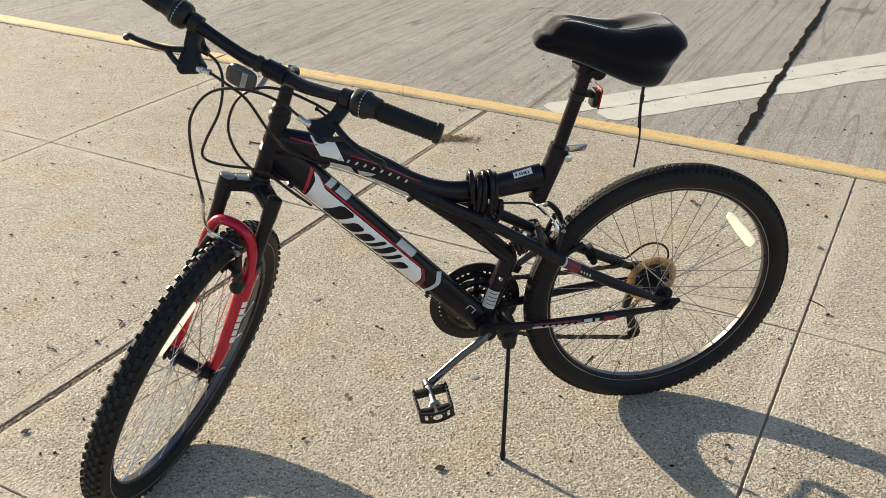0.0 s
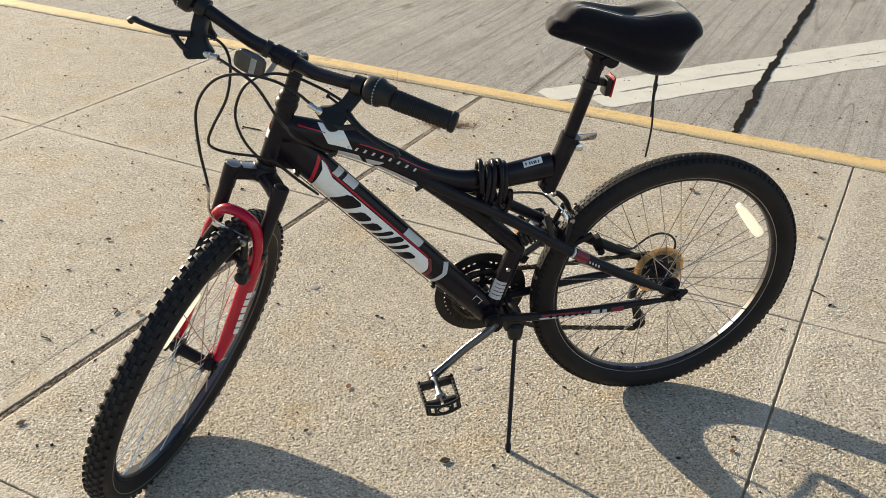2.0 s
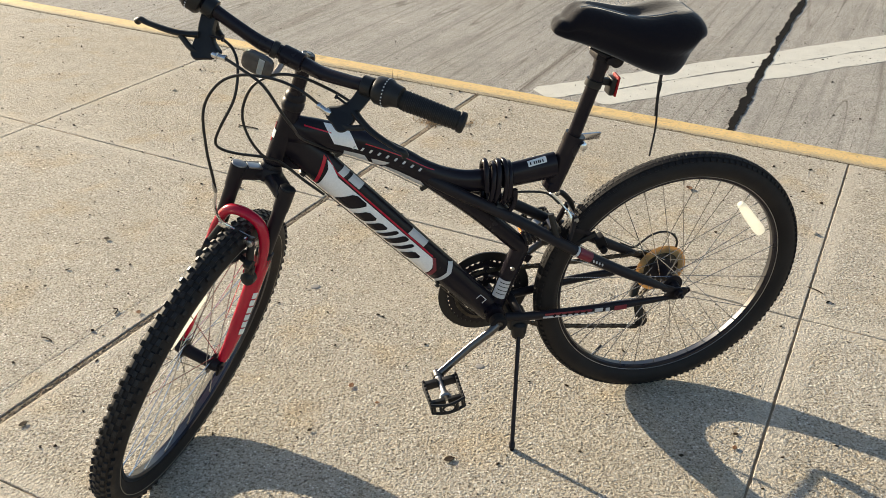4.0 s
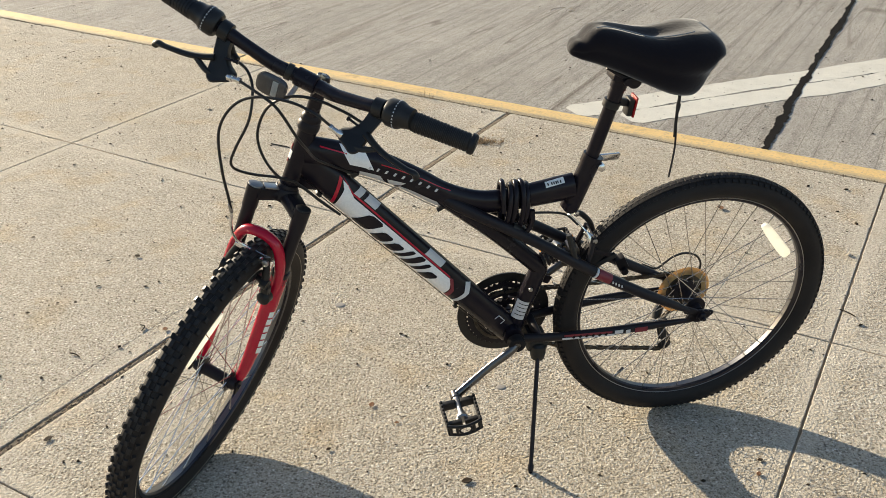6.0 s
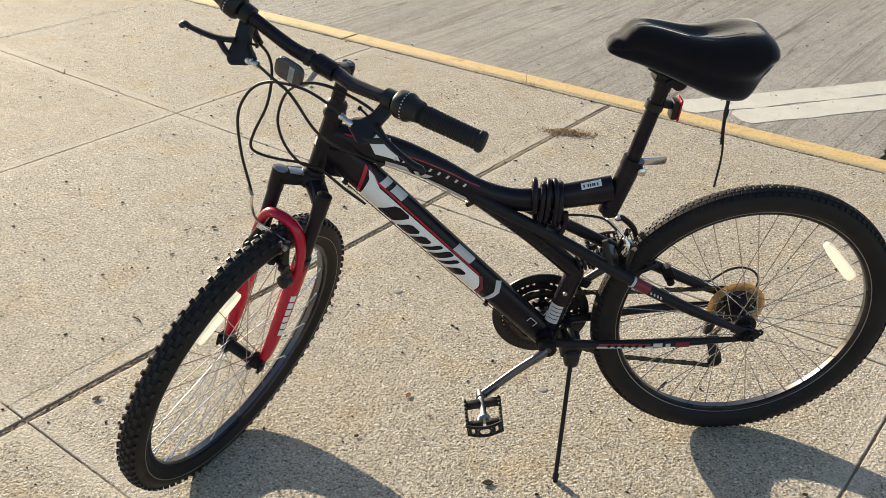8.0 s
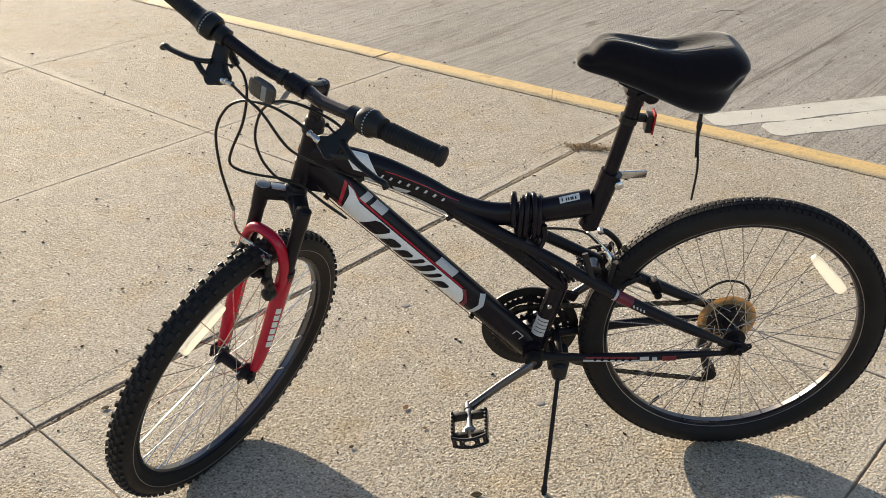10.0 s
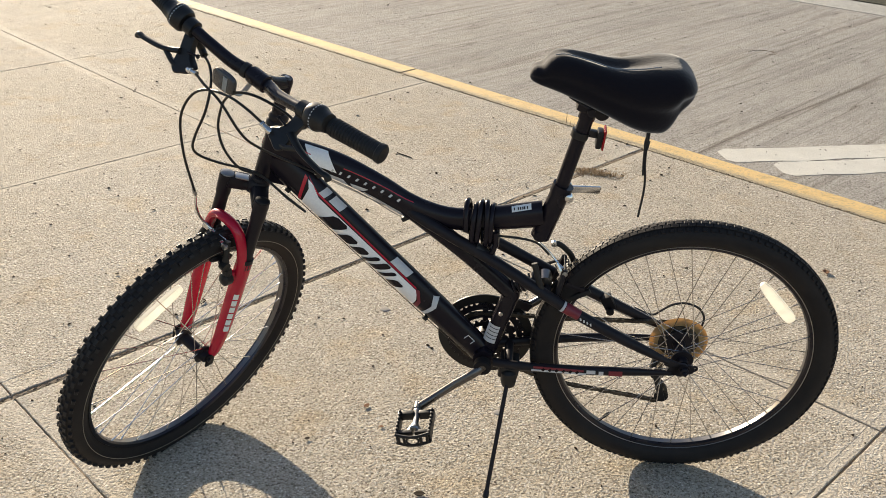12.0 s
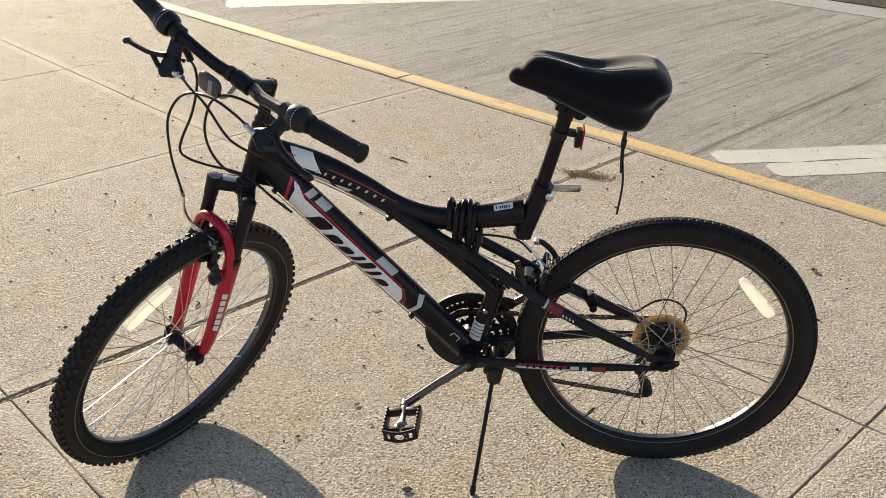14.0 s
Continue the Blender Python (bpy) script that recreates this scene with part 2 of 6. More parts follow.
RED = plain("red_gloss_paint", (0.42, 0.006, 0.028), 0.22, dust=0.04, coat=0.15, bump=0.03, shine=0.4)
CHROME = plain("bright_steel", (0.62, 0.61, 0.60), 0.22, 1.0, dust=0.2, scale=120)
ALLOY = plain("grey_alloy", (0.34, 0.335, 0.33), 0.38, 1.0, dust=0.25, scale=90)
CRANK = plain("worn_dark_alloy", (0.115, 0.112, 0.115), 0.30, 1.0, dust=0.2, scale=90)
BEAD = plain("bead_tan", (0.22, 0.19, 0.145), 0.6, dust=0.2)
RIM = plain("dark_rim_wall", (0.040, 0.040, 0.050), 0.30, 1.0, dust=0.10, scale=60)
RIM_BED = plain("rim_alloy", (0.16, 0.157, 0.16), 0.36, 1.0, dust=0.15, scale=60)
SPOKE = plain("spoke_steel", (0.52, 0.505, 0.485), 0.19, 1.0, dust=0.1, scale=200)
CHAIN = plain("oily_chain", (0.045, 0.038, 0.03), 0.5, 0.7, dust=0.4, scale=200, bump=0.4)
DECAL = plain("pale_grey_decal", (0.78, 0.78, 0.78), 0.35, dust=0.05, coat=0.3, bump=0.02)
SILVER = plain("silver_decal", (0.50, 0.50, 0.51), 0.38, dust=0.05, coat=0.3, bump=0.02)
STICKER = plain("white_sticker", (0.72, 0.72, 0.70), 0.55, dust=0.1, bump=0.05)
AMBER = plain("dusty_amber_plastic", (0.50, 0.335, 0.150), 0.70, dust=0.8, scale=170, dust_colour=(0.26, 0.195, 0.115), glow=0.42)
LENS_WHITE = plain("white_reflector", (0.77, 0.76, 0.71), 0.30, dust=0.2, scale=300, bump=0.5, dust_colour=(0.60, 0.58, 0.52), glow=0.58)
LENS_CLEAR = plain("clear_reflector", (0.062, 0.056, 0.055), 0.10, 0.30, dust=0.10, scale=300, bump=1.0, coat=0.6, dust_colour=(0.45, 0.42, 0.38), glow=0.12)
LENS_RED = plain("red_reflector", (0.36, 0.010, 0.014), 0.25, dust=0.12, scale=400, bump=0.4, glow=0.22)
LENS_AMBER = plain("amber_reflector", (0.85, 0.35, 0.02), 0.2, dust=0.05, scale=400, bump=0.4, glow=0.5)
WEED = plain("dry_weed", (0.29, 0.185, 0.085), 0.9, dust=0.4, scale=80)
LITTER = plain("leaf_litter", (0.034, 0.024, 0.016), 0.95, dust=0.12, scale=50, shine=0.1)
LEAF = plain("dead_leaf", (0.17, 0.085, 0.045), 0.9, dust=0.3, scale=60, shine=0.1)


def crumbs(name, colours):
    """Matt crumbs, each of its own colour."""
    m, nt, b = base(name, 0.95)
    b.inputs["Specular IOR Level"].default_value = 0.1
    nt.links.new(steps(nt, nt.nodes.new("ShaderNodeNewGeometry").outputs["Random Per Island"], colours), b.inputs["Base Color"])
    return m


SOIL = crumbs("joint_soil", [(0.0, (0.09, 0.064, 0.042)), (0.3, (0.19, 0.14, 0.09)), (0.6, (0.25, 0.185, 0.125)), (0.9, (0.38, 0.30, 0.21))])
STONE = plain("pebble_stone", (0.42, 0.37, 0.29), 0.9, dust=0.3, scale=90, shine=0.15)
GUM = plain("grey_gum", (0.27, 0.25, 0.225), 0.8, dust=0.3, scale=120, shine=0.2)
MARK = plain("faded_grey_mark", (0.24, 0.235, 0.24), 0.45, dust=0.1, scale=80, bump=0.05)
MAROON = plain("dark_red_mark", (0.16, 0.009, 0.022), 0.4, dust=0.05, bump=0.05)
# lighter grey for the leg cap that catches the sun
LIT_CAP = plain("lit_grey_cap", (0.20, 0.20, 0.205), 0.4, 0.6, dust=0.2)


# ---- modelling ----
def link(name, bm, material, parent=None, smooth=True, matrix=None):
    me = bpy.data.meshes.new(name)
    bmesh.ops.recalc_face_normals(bm, faces=bm.faces[:])
    for f in bm.faces:
        f.smooth = smooth
    bm.to_mesh(me)
    bm.free()
    me.materials.append(material)
    if smooth:
        me.set_sharp_from_angle(angle=radians(38))
    ob = new(name, me)
    ob.parent = parent
    if matrix is not None:
        ob.matrix_basis = matrix
    return ob


def part(name, bm, material, parent, label="", smooth=True, matrix=None):
    return tagged(link(name, bm, material, parent, smooth, matrix), label)


def shared(name, mesh, parent, matrix):
    ob = new(name, mesh)
    ob.parent, ob.matrix_basis = parent, matrix
    return ob


def curve(pts, n=6, closed=False):
    """A smooth line through the points."""
    pts = [Vector(p) for p in pts]
    out, count = [], len(pts)
    for i in range(count if closed else count - 1):
        if closed:
            a, b, c, d = (pts[(i + k) % count] for k in (-1, 0, 1, 2))
        else:
            b, c = pts[i], pts[i + 1]
            a = pts[i - 1] if i else b * 2 - c
            d = pts[i + 2] if i + 2 < count else c * 2 - b
        for k in range(n):
            t = k / n
            out.append(0.5 * (2 * b + (c - a) * t + (2 * a - 5 * b + 4 * c - d) * t * t + (3 * b - a - 3 * c + d) * t ** 3))
    return out if closed else out + [pts[-1]]


def tube(bm, pts, radius, seg=12, closed=False, wide=None, side=(0, 1, 0)):
    """A round tube along the points; wide: half-width along side, for an oval one. radius and wide may be lists."""
    pts = [Vector(p) for p in pts]
    count = len(pts)
    rings, ref = [], None
    for i, p in enumerate(pts):
        t = (pts[(i + 1) % count] - pts[i - 1]) if closed else (pts[min(i + 1, count - 1)] - pts[max(i - 1, 0)])
        t.normalize()
        if ref is None:
            ref = Vector(side) if wide is not None else (Vector((0, 0, 1)) if abs(t.z) < 0.9 else Vector((1, 0, 0)))
        if wide is not None:
            ref = Vector(side)
        a = (ref - t * ref.dot(t)).normalized()
        b = t.cross(a)
        ref = a
        r = radius[i] if isinstance(radius, (list, tuple)) else radius
        w = r if wide is None else (wide[i] if isinstance(wide, (list, tuple)) else wide)
        rings.append([bm.verts.new(p + a * w * math.cos(2 * math.pi * k / seg) + b * r * math.sin(2 * math.pi * k / seg)) for k in range(seg)])
    for i in range(count if closed else count - 1):
        u, v = rings[i], rings[(i + 1) % count]
        for k in range(seg):
            bm.faces.new((u[k], u[(k + 1) % seg], v[(k + 1) % seg], v[k]))
    if not closed:
        bm.faces.new(rings[0][::-1])
        bm.faces.new(rings[-1])
    return bm


def rod(bm, a, b, radius, seg=12, radius2=None):
    return tube(bm, [a, b], [radius, radius if radius2 is None else radius2], seg)


def lathe(bm, profile, matrix=Matrix(), seg=32, closed=False):
    """Turns (radius, height) pairs about the matrix's z axis."""
    rings = [[bm.verts.new(matrix @ Vector((r * math.cos(2 * math.pi * k / seg), r * math.sin(2 * math.pi * k / seg), h))) for k in range(seg)] for r, h in profile]
    for i in range(len(rings) if closed else len(rings) - 1):
        u, v = rings[i], rings[(i + 1) % len(rings)]
        for k in range(seg):
            bm.faces.new((u[k], u[(k + 1) % seg], v[(k + 1) % seg], v[k]))
    if not closed:
        bm.faces.new(rings[0][::-1])
        bm.faces.new(rings[-1])
    return bm


def block(bm, matrix, size, bevel=0.0):
    made = bmesh.ops.create_cube(bm, size=1.0, matrix=matrix @ Matrix.Diagonal((*size, 1)))
    if bevel:
        edges = {e for v in made["verts"] for e in v.link_edges}
        bmesh.ops.bevel(bm, geom=list(edges), offset=bevel, segments=2, affect="EDGES", profile=0.6)
    return bm


def along(a, b, side=(0, 1, 0)):
    """A pose at the middle of a and b: z from a to b, y near side."""
    a, b = Vector(a), Vector(b)
    z = (b - a).normalized()
    y = (Vector(side) - z * Vector(side).dot(z)).normalized()
    m = Matrix((y.cross(z), y, z)).transposed().to_4x4()
    m.translation = (a + b) / 2
    return m


def bar(bm, a, b, width, thick, side=(0, 1, 0), bevel=0.0015):
    """A flat bar from a to b, thick along side."""
    return block(bm, along(a, b, side), (width, thick, (Vector(b) - Vector(a)).length), bevel)


AXIS_Y = pose(0, 0, 0, -90, 0, 0)

# ---- the ground: pavement slabs, kerb, road ----
U = Vector((math.cos(radians(-26.4)), math.sin(radians(-26.4)), 0))
V = Vector((-U.y, U.x, 0))
LAID = Matrix((U, V, Vector((0, 0, 1)))).transposed().to_4x4()
ROAD_Z, KERB_IN, KERB_OUT, FAR = -0.12, 3.85, 3.98, 8.08

bm = bmesh.new()
bmesh.ops.create_grid(bm, x_segments=1, y_segments=1, size=1500, matrix=Matrix.Translation((0, 0, -0.30)))
tagged(link("ground", bm, EARTH, smooth=False), "bare brown earth reaching to the horizon", "ground", kind="structure")

bm = bmesh.new()
bmesh.ops.create_grid(bm, x_segments=1, y_segments=1, size=0.5, matrix=LAID @ pose(0, (KERB_OUT + FAR) / 2, ROAD_Z) @ Matrix.Diagonal((160, FAR - KERB_OUT + 0.002, 1, 1)))
road = tagged(link("road", bm, ROAD, smooth=False), "grey concrete road with drag marks and worn white lines", "road", kind="structure")

# ragged flat strip: the dark of an open joint, painted rather than recessed
bm = bmesh.new()
rng = random.Random(4)
pts_l, pts_r, sway, swell = [], [], 0.0, 0.0
for i in range(560):
    w = KERB_OUT + 0.005 + i * (FAR - KERB_OUT - 0.01) / 559
    sway = sway * 0.97 + rng.uniform(-0.0024, 0.0024)
    swell = swell * 0.90 + rng.uniform(-0.0030, 0.0030)
    mid = -0.69 - 0.028 * (w - 4.2) + sway
    half = 0.0155 + swell
    pts_l.append(bm.verts.new(LAID @ Vector((mid - half - rng.uniform(0, 0.004), w, ROAD_Z + 0.0030))))
    pts_r.append(bm.verts.new(LAID @ Vector((mid + half + rng.uniform(0, 0.007), w, ROAD_Z + 0.0030))))
for i in range(559):
    bm.faces.new((pts_l[i], pts_r[i], pts_r[i + 1], pts_l[i + 1]))
part("road_joint", bm, JOINT_SHADE, road, "open joint with its shade painted black", smooth=False)

# short curved crack in the road
bm = bmesh.new()
tube(bm, curve([(0.46, 6.73, ROAD_Z), (0.49, 6.79, ROAD_Z), (0.55, 6.81, ROAD_Z), (0.61, 6.79, ROAD_Z), (0.63, 6.73, ROAD_Z), (0.59, 6.70, ROAD_Z)], 4), [0.0024 + 0.0016 * math.sin(k * 1.7) for k in range(21)], 6)
part("road_crack", bm, GRIME, road, "short dark curved crack", smooth=False)


def stripe(start, angle, length, width, seed):
    """A worn stripe of road paint with ragged edges."""
    r = random.Random(seed)
    d = Vector((math.cos(angle), math.sin(angle), 0))
    n = Vector((-d.y, d.x, 0))
    bm = bmesh.new()
    lo, hi = [], []
    steps = int(length / 0.022)
    drift_l = drift_h = 0.0
    for i in range(steps + 1):
        drift_l = max(-0.012, min(0.012, drift_l + r.uniform(-0.005, 0.005)))
        drift_h = max(-0.010, min(0.010, drift_h + r.uniform(-0.005, 0.005)))
        end = min(1.0, (i + 0.6) / 2.6) ** 0.5
        p = Vector((*start, ROAD_Z + 0.0015)) + d * (length * i / steps)
        lo.append(bm.verts.new(p + n * (width / 2 * (1 - end) * 0.8 + drift_l)))
        hi.append(bm.verts.new(p + n * (width - width / 2 * (1 - end) * 0.8 + drift_h)))
    for i in range(steps):
        bm.faces.new((lo[i], lo[i + 1], hi[i + 1], hi[i]))
    part("road_stripe", bm, WHITE_LINE, road, "worn white painted stripe", smooth=False)


stripe((0.50, 4.525), radians(26.8), 9.0, 0.180, 1)
stripe((0.76, 4.44), radians(26.8), 9.0, 0.180, 2)
stripe((-3.61, 6.835), radians(29.0), 4.6, 0.36, 3)

# pale concrete gutter along the far side, and the verge behind it
gutter = tagged(new("gutter_far"), "pale concrete gutter strip along the far side of the road", "gutter", kind="structure")
gutter_mesh = None
for i in range(-8, 9):
    if gutter_mesh is None:
        bm = bmesh.new()
        block(bm, Matrix(), (2.99, 0.40, 0.10), 0.002)
        gutter_mesh = part("gutter_slab", bm, PALE, gutter, smooth=False, matrix=LAID @ pose(i * 3.0, FAR + 0.20, ROAD_Z - 0.047)).data
    else:
        shared("gutter_slab", gutter_mesh, gutter, LAID @ pose(i * 3.0, FAR + 0.20, ROAD_Z - 0.047))
bm = bmesh.new()
bmesh.ops.create_grid(bm, x_segments=1, y_segments=1, size=0.5, matrix=LAID @ pose(0, FAR + 0.42 + 30, ROAD_Z + 0.006) @ Matrix.Diagonal((160, 60, 1, 1)))
tagged(link("verge", bm, EARTH, smooth=False), "dark earth and dry grass behind the far gutter", "verge", kind="structure")

# pavement: dirt bed, slabs, yellow kerb
bm = bmesh.new()
block(bm, LAID @ pose(0, -20.2, -0.1410), (160, 48.2, 0.27))
pavement = tagged(link("pavement", bm, GRIME, smooth=False), "tan concrete pavement in large scored slabs, gritty and sunlit", "pavement", kind="structure")

S_JOINTS = [-12.4, -10.9, -9.4, -7.9, -6.38, -4.85, -3.17, -1.757, -0.155, 1.38, 2.9, 4.42, 5.94, 7.46, 8.98]
W_JOINTS = [-8.0, -6.5, -4.98, -3.46, -1.95, -0.44, 1.07, 2.585, KERB_IN - 0.004]


def slab(s0, s1, w0, w1, gap, seed):
    """One slab: rounded arrises, slightly uneven, with a tooled line beside its end."""
    r = random.Random(seed)
    g0, g1, h = gap
    a, b, c, d = s0 + g0, s1 - g1, w0 + 0.0013, w1 - 0.0013
    profile = [(a, -0.06), (a, -0.003), (a + 0.0005, -0.0008), (a + 0.0018, 0)]
    if g0 > 0.006:
        profile = [(a, -0.06), (a, -0.006), (a + 0.003, -0.0022), (a + 0.010, 0)]
    if g1 > 0.006:
        profile += [(b - 0.075, 0), (b - 0.0735, -0.0007), (b - 0.0715, -0.0007), (b - 0.0695, 0)]
    elif h:
        profile += [(b - 0.032, 0), (b - 0.0314, -0.0006), (b - 0.0302, -0.0006), (b - 0.0296, 0)]
    profile += [(b - 0.0018, 0), (b - 0.0005, -0.0008), (b, -0.003), (b, -0.06)]
    near = -4.5 < s0 < 1.5 and w0 > 0
    many, cols = (110, 90) if near else (1, 1)
    first, last = 4, len(profile) - 4
    profile[first:first] = [(a + 0.012 + (b - a - 0.10) * k / cols, 0) for k in range(1, cols)]
    last += cols - 1
    rows = [(c, -0.004), (c + 0.001, -0.001), (c + 0.003, 0)] + [(c + 0.003 + (d - c - 0.006) * k / many, 0) for k in range(1, many)] + [(d - 0.003, 0), (d - 0.001, -0.001), (d, -0.004)]

    def rough_edge(n, size):
        """Small bites and waves along an edge."""
        out, drift = [], 0.0
        for _ in range(n):
            drift = drift * 0.8 + r.uniform(-0.4, 0.4)
            out.append(size * (0.5 + 0.5 * drift + 1.6 * max(0.0, r.uniform(-1.2, 1)) ** 3) if near else 0.0)
        return out

    end_a, end_b = rough_edge(len(rows), 0.0016), rough_edge(len(rows), 0.0016)
    side_c, side_d = rough_edge(len(profile), 0.0010), rough_edge(len(profile), 0.0010)
    tilt = (r.uniform(-0.0008, 0.0008), r.uniform(-0.0008, 0.0008))
    bm = bmesh.new()
    grid = []
    for i, (w, drop) in enumerate(rows):
        line = []
        for k, (s, z) in enumerate(profile):
            ds = end_a[i] if k < first else -end_b[i] if k >= last else 0
            dw = side_c[k] if i < 3 else -side_d[k] if i >= len(rows) - 3 else 0
            line.append(bm.verts.new(LAID @ Vector((s + ds, w + dw, min(z, 0) + (drop if z > -0.05 else 0) + tilt[0] * (s - s0) / 1.5 + tilt[1] * (w - w0) / 1.5))))
        grid.append(line)
    for i in range(len(rows) - 1):
        for k in range(len(profile) - 1):
            bm.faces.new((grid[i][k], grid[i][k + 1], grid[i + 1][k + 1], grid[i + 1][k]))
    part("slab", bm, WALK, pavement, smooth=False)


for i in range(len(S_JOINTS) - 1):
    for k in range(len(W_JOINTS) - 1):
        s0, s1 = S_JOINTS[i], S_JOINTS[i + 1]
        gaps = (*(0.0085 if e == -1.757 else 0.0026 if e in (-4.85, -3.17) else 0.0021 if e == -0.155 else 0.0014 for e in (s0, s1)), s1 in (-0.155, -3.17))
        slab(s0, s1, W_JOINTS[k], W_JOINTS[k + 1], gaps, i * 31 + k)

# dirt that fills the wide joint, deeper along one side
bm = bmesh.new()
rng = random.Random(12)
rows, silt = [], 0.3
for k in range(int(6.0 / 0.006)):
    w = KERB_IN - 0.008 - k * 0.006
    # towards the kerb the dirt has filled it almost to the brim in places
    silt = max(0.0, min(1.0, silt + rng.uniform(-0.16, 0.16))) if w > 2.45 else silt * 0.97
    rows.append([bm.verts.new(LAID @ Vector((-1.757 + s, w, z * (1 - 0.85 * silt) + rng.uniform(-0.0016, 0.0014) * (1 - 0.6 * silt)))) for s, z in ((-0.0105, -0.0060), (-0.0060, -0.0056), (-0.0030, -0.0034), (0.0010, -0.0020), (0.0050, -0.0018), (0.0105, -0.0022))])
for a, b in zip(rows, rows[1:]):
    for k in range(5):
        bm.faces.new((a[k], a[k + 1], b[k + 1], b[k]))
part("joint_fill", bm, GRIME, pavement, "brown dirt in the wide joint", smooth=False)

# thinner dirt in the narrow joints, in places up to the brim
for way, place, start, end, fill in ((0, -3.17, 0.8, KERB_IN, -0.0042), (0, -0.155, 0.8, KERB_IN, -0.0016), (1, 1.07, -4.8, 2.8, -0.0012), (1, 2.585, -4.8, 2.8, -0.0012)):
    bm = bmesh.new()
    level, rows = fill - 0.0014, []
    for k in range(int((end - start) / 0.007)):
        e = start + k * 0.007
        level = max(-0.0058, min(fill, level + rng.uniform(-0.0011, 0.0011)))
        pair = [(place - 0.0045, e), (place, e), (place + 0.0045, e)]
        rows.append([bm.verts.new(LAID @ Vector((p if way == 0 else q, q if way == 0 else p, level + rng.uniform(-0.0005, 0.0005)))) for p, q in pair])
    for a, b in zip(rows, rows[1:]):
        for k in range(2):
            bm.faces.new((a[k], a[k + 1], b[k + 1], b[k]))
    part("joint_fill", bm, GRIME, pavement, "brown dirt in a narrow joint", smooth=False)

kerb = tagged(new("kerb_near"), "concrete kerb with worn yellow paint on its top", "kerb", kind="structure")
ends = [-30, -24, -18, -12, -7.9, -5.73, -3.40, 2.9, 7.46, 12, 18, 24, 30]
for i in range(len(ends) - 1):
    # one joint has opened into a crack
    lo_gap, hi_gap = (0.0055 if e == -3.40 else 0.0015 for e in (ends[i], ends[i + 1]))
    length = ends[i + 1] - ends[i] - lo_gap - hi_gap
    mid = (ends[i + 1] + ends[i] + lo_gap - hi_gap) / 2
    bm = bmesh.new()
    block(bm, LAID @ pose(mid, (KERB_IN + KERB_OUT) / 2, -0.15), (length, KERB_OUT - KERB_IN, 0.30), 0.004)
    stone = part("kerb_stone", bm, KERB, kerb, smooth=False)
    # paint skin with a ragged inner edge
    r = random.Random(i + 50)
    bm = bmesh.new()
    n = max(8, int(length / 0.012))
    inner, outer, lip, off = [], [], [], 0.0
    for j in range(n + 1):
        s = mid - length / 2 + 0.003 + (length - 0.006) * j / n
        off = max(-0.002, min(0.020, off * 0.98 + r.uniform(-0.004, 0.0043)))
        inner.append(bm.verts.new(LAID @ Vector((s, KERB_IN + 0.013 + off + r.uniform(-0.002, 0.006) * r.random(), 0.0005))))
        outer.append(bm.verts.new(LAID @ Vector((s, KERB_OUT - 0.004, 0.0006))))
        lip.append(bm.verts.new(LAID @ Vector((s, KERB_OUT + 0.0008, -0.010))))
    for j in range(n):
        bm.faces.new((inner[j], inner[j + 1], outer[j + 1], outer[j]))
        bm.faces.new((outer[j], outer[j + 1], lip[j + 1], lip[j]))
    part("paint", bm, YELLOW, stone, "worn yellow paint", smooth=False)

# ---- the bicycle ----
YAW, LEAN = radians(14.6), radians(6.0)
BX = Vector((-math.cos(YAW), -math.sin(YAW), 0))
BY = Vector((math.sin(YAW) * math.cos(LEAN), -math.cos(YAW) * math.cos(LEAN), -math.sin(LEAN)))
BIKE = Matrix((BX, BY, BX.cross(BY))).transposed().to_4x4()
BIKE.translation = (0.517, 2.044, 0.3257)
bike = tagged(new("bicycle"), "black full-suspension mountain bike with red fork leaning on its kickstand", "bicycle")
bike.matrix_basis = BIKE

HEAD, TURN = radians(20.3), radians(59)
AX = Vector((-math.sin(HEAD), 0, math.cos(HEAD)))
F0 = Vector((math.cos(HEAD), 0, math.sin(HEAD)))
SF = F0 * math.cos(TURN) + Vector((0, 1, 0)) * math.sin(TURN)
SL = F0 * -math.sin(TURN) + Vector((0, 1, 0)) * math.cos(TURN)
STEER = Matrix((SF, SL, AX)).transposed().to_4x4()
STEER.translation = (0.893, 0, 0.379)


def st(f, l, u):
    """A place on the turned fork and handlebar: forward, left, up along the head axis."""
    return STEER @ Vector((f, l, u))


TYRE_C, TYRE_R, TYRE_W = 0.2990, 0.0268, 0.0245


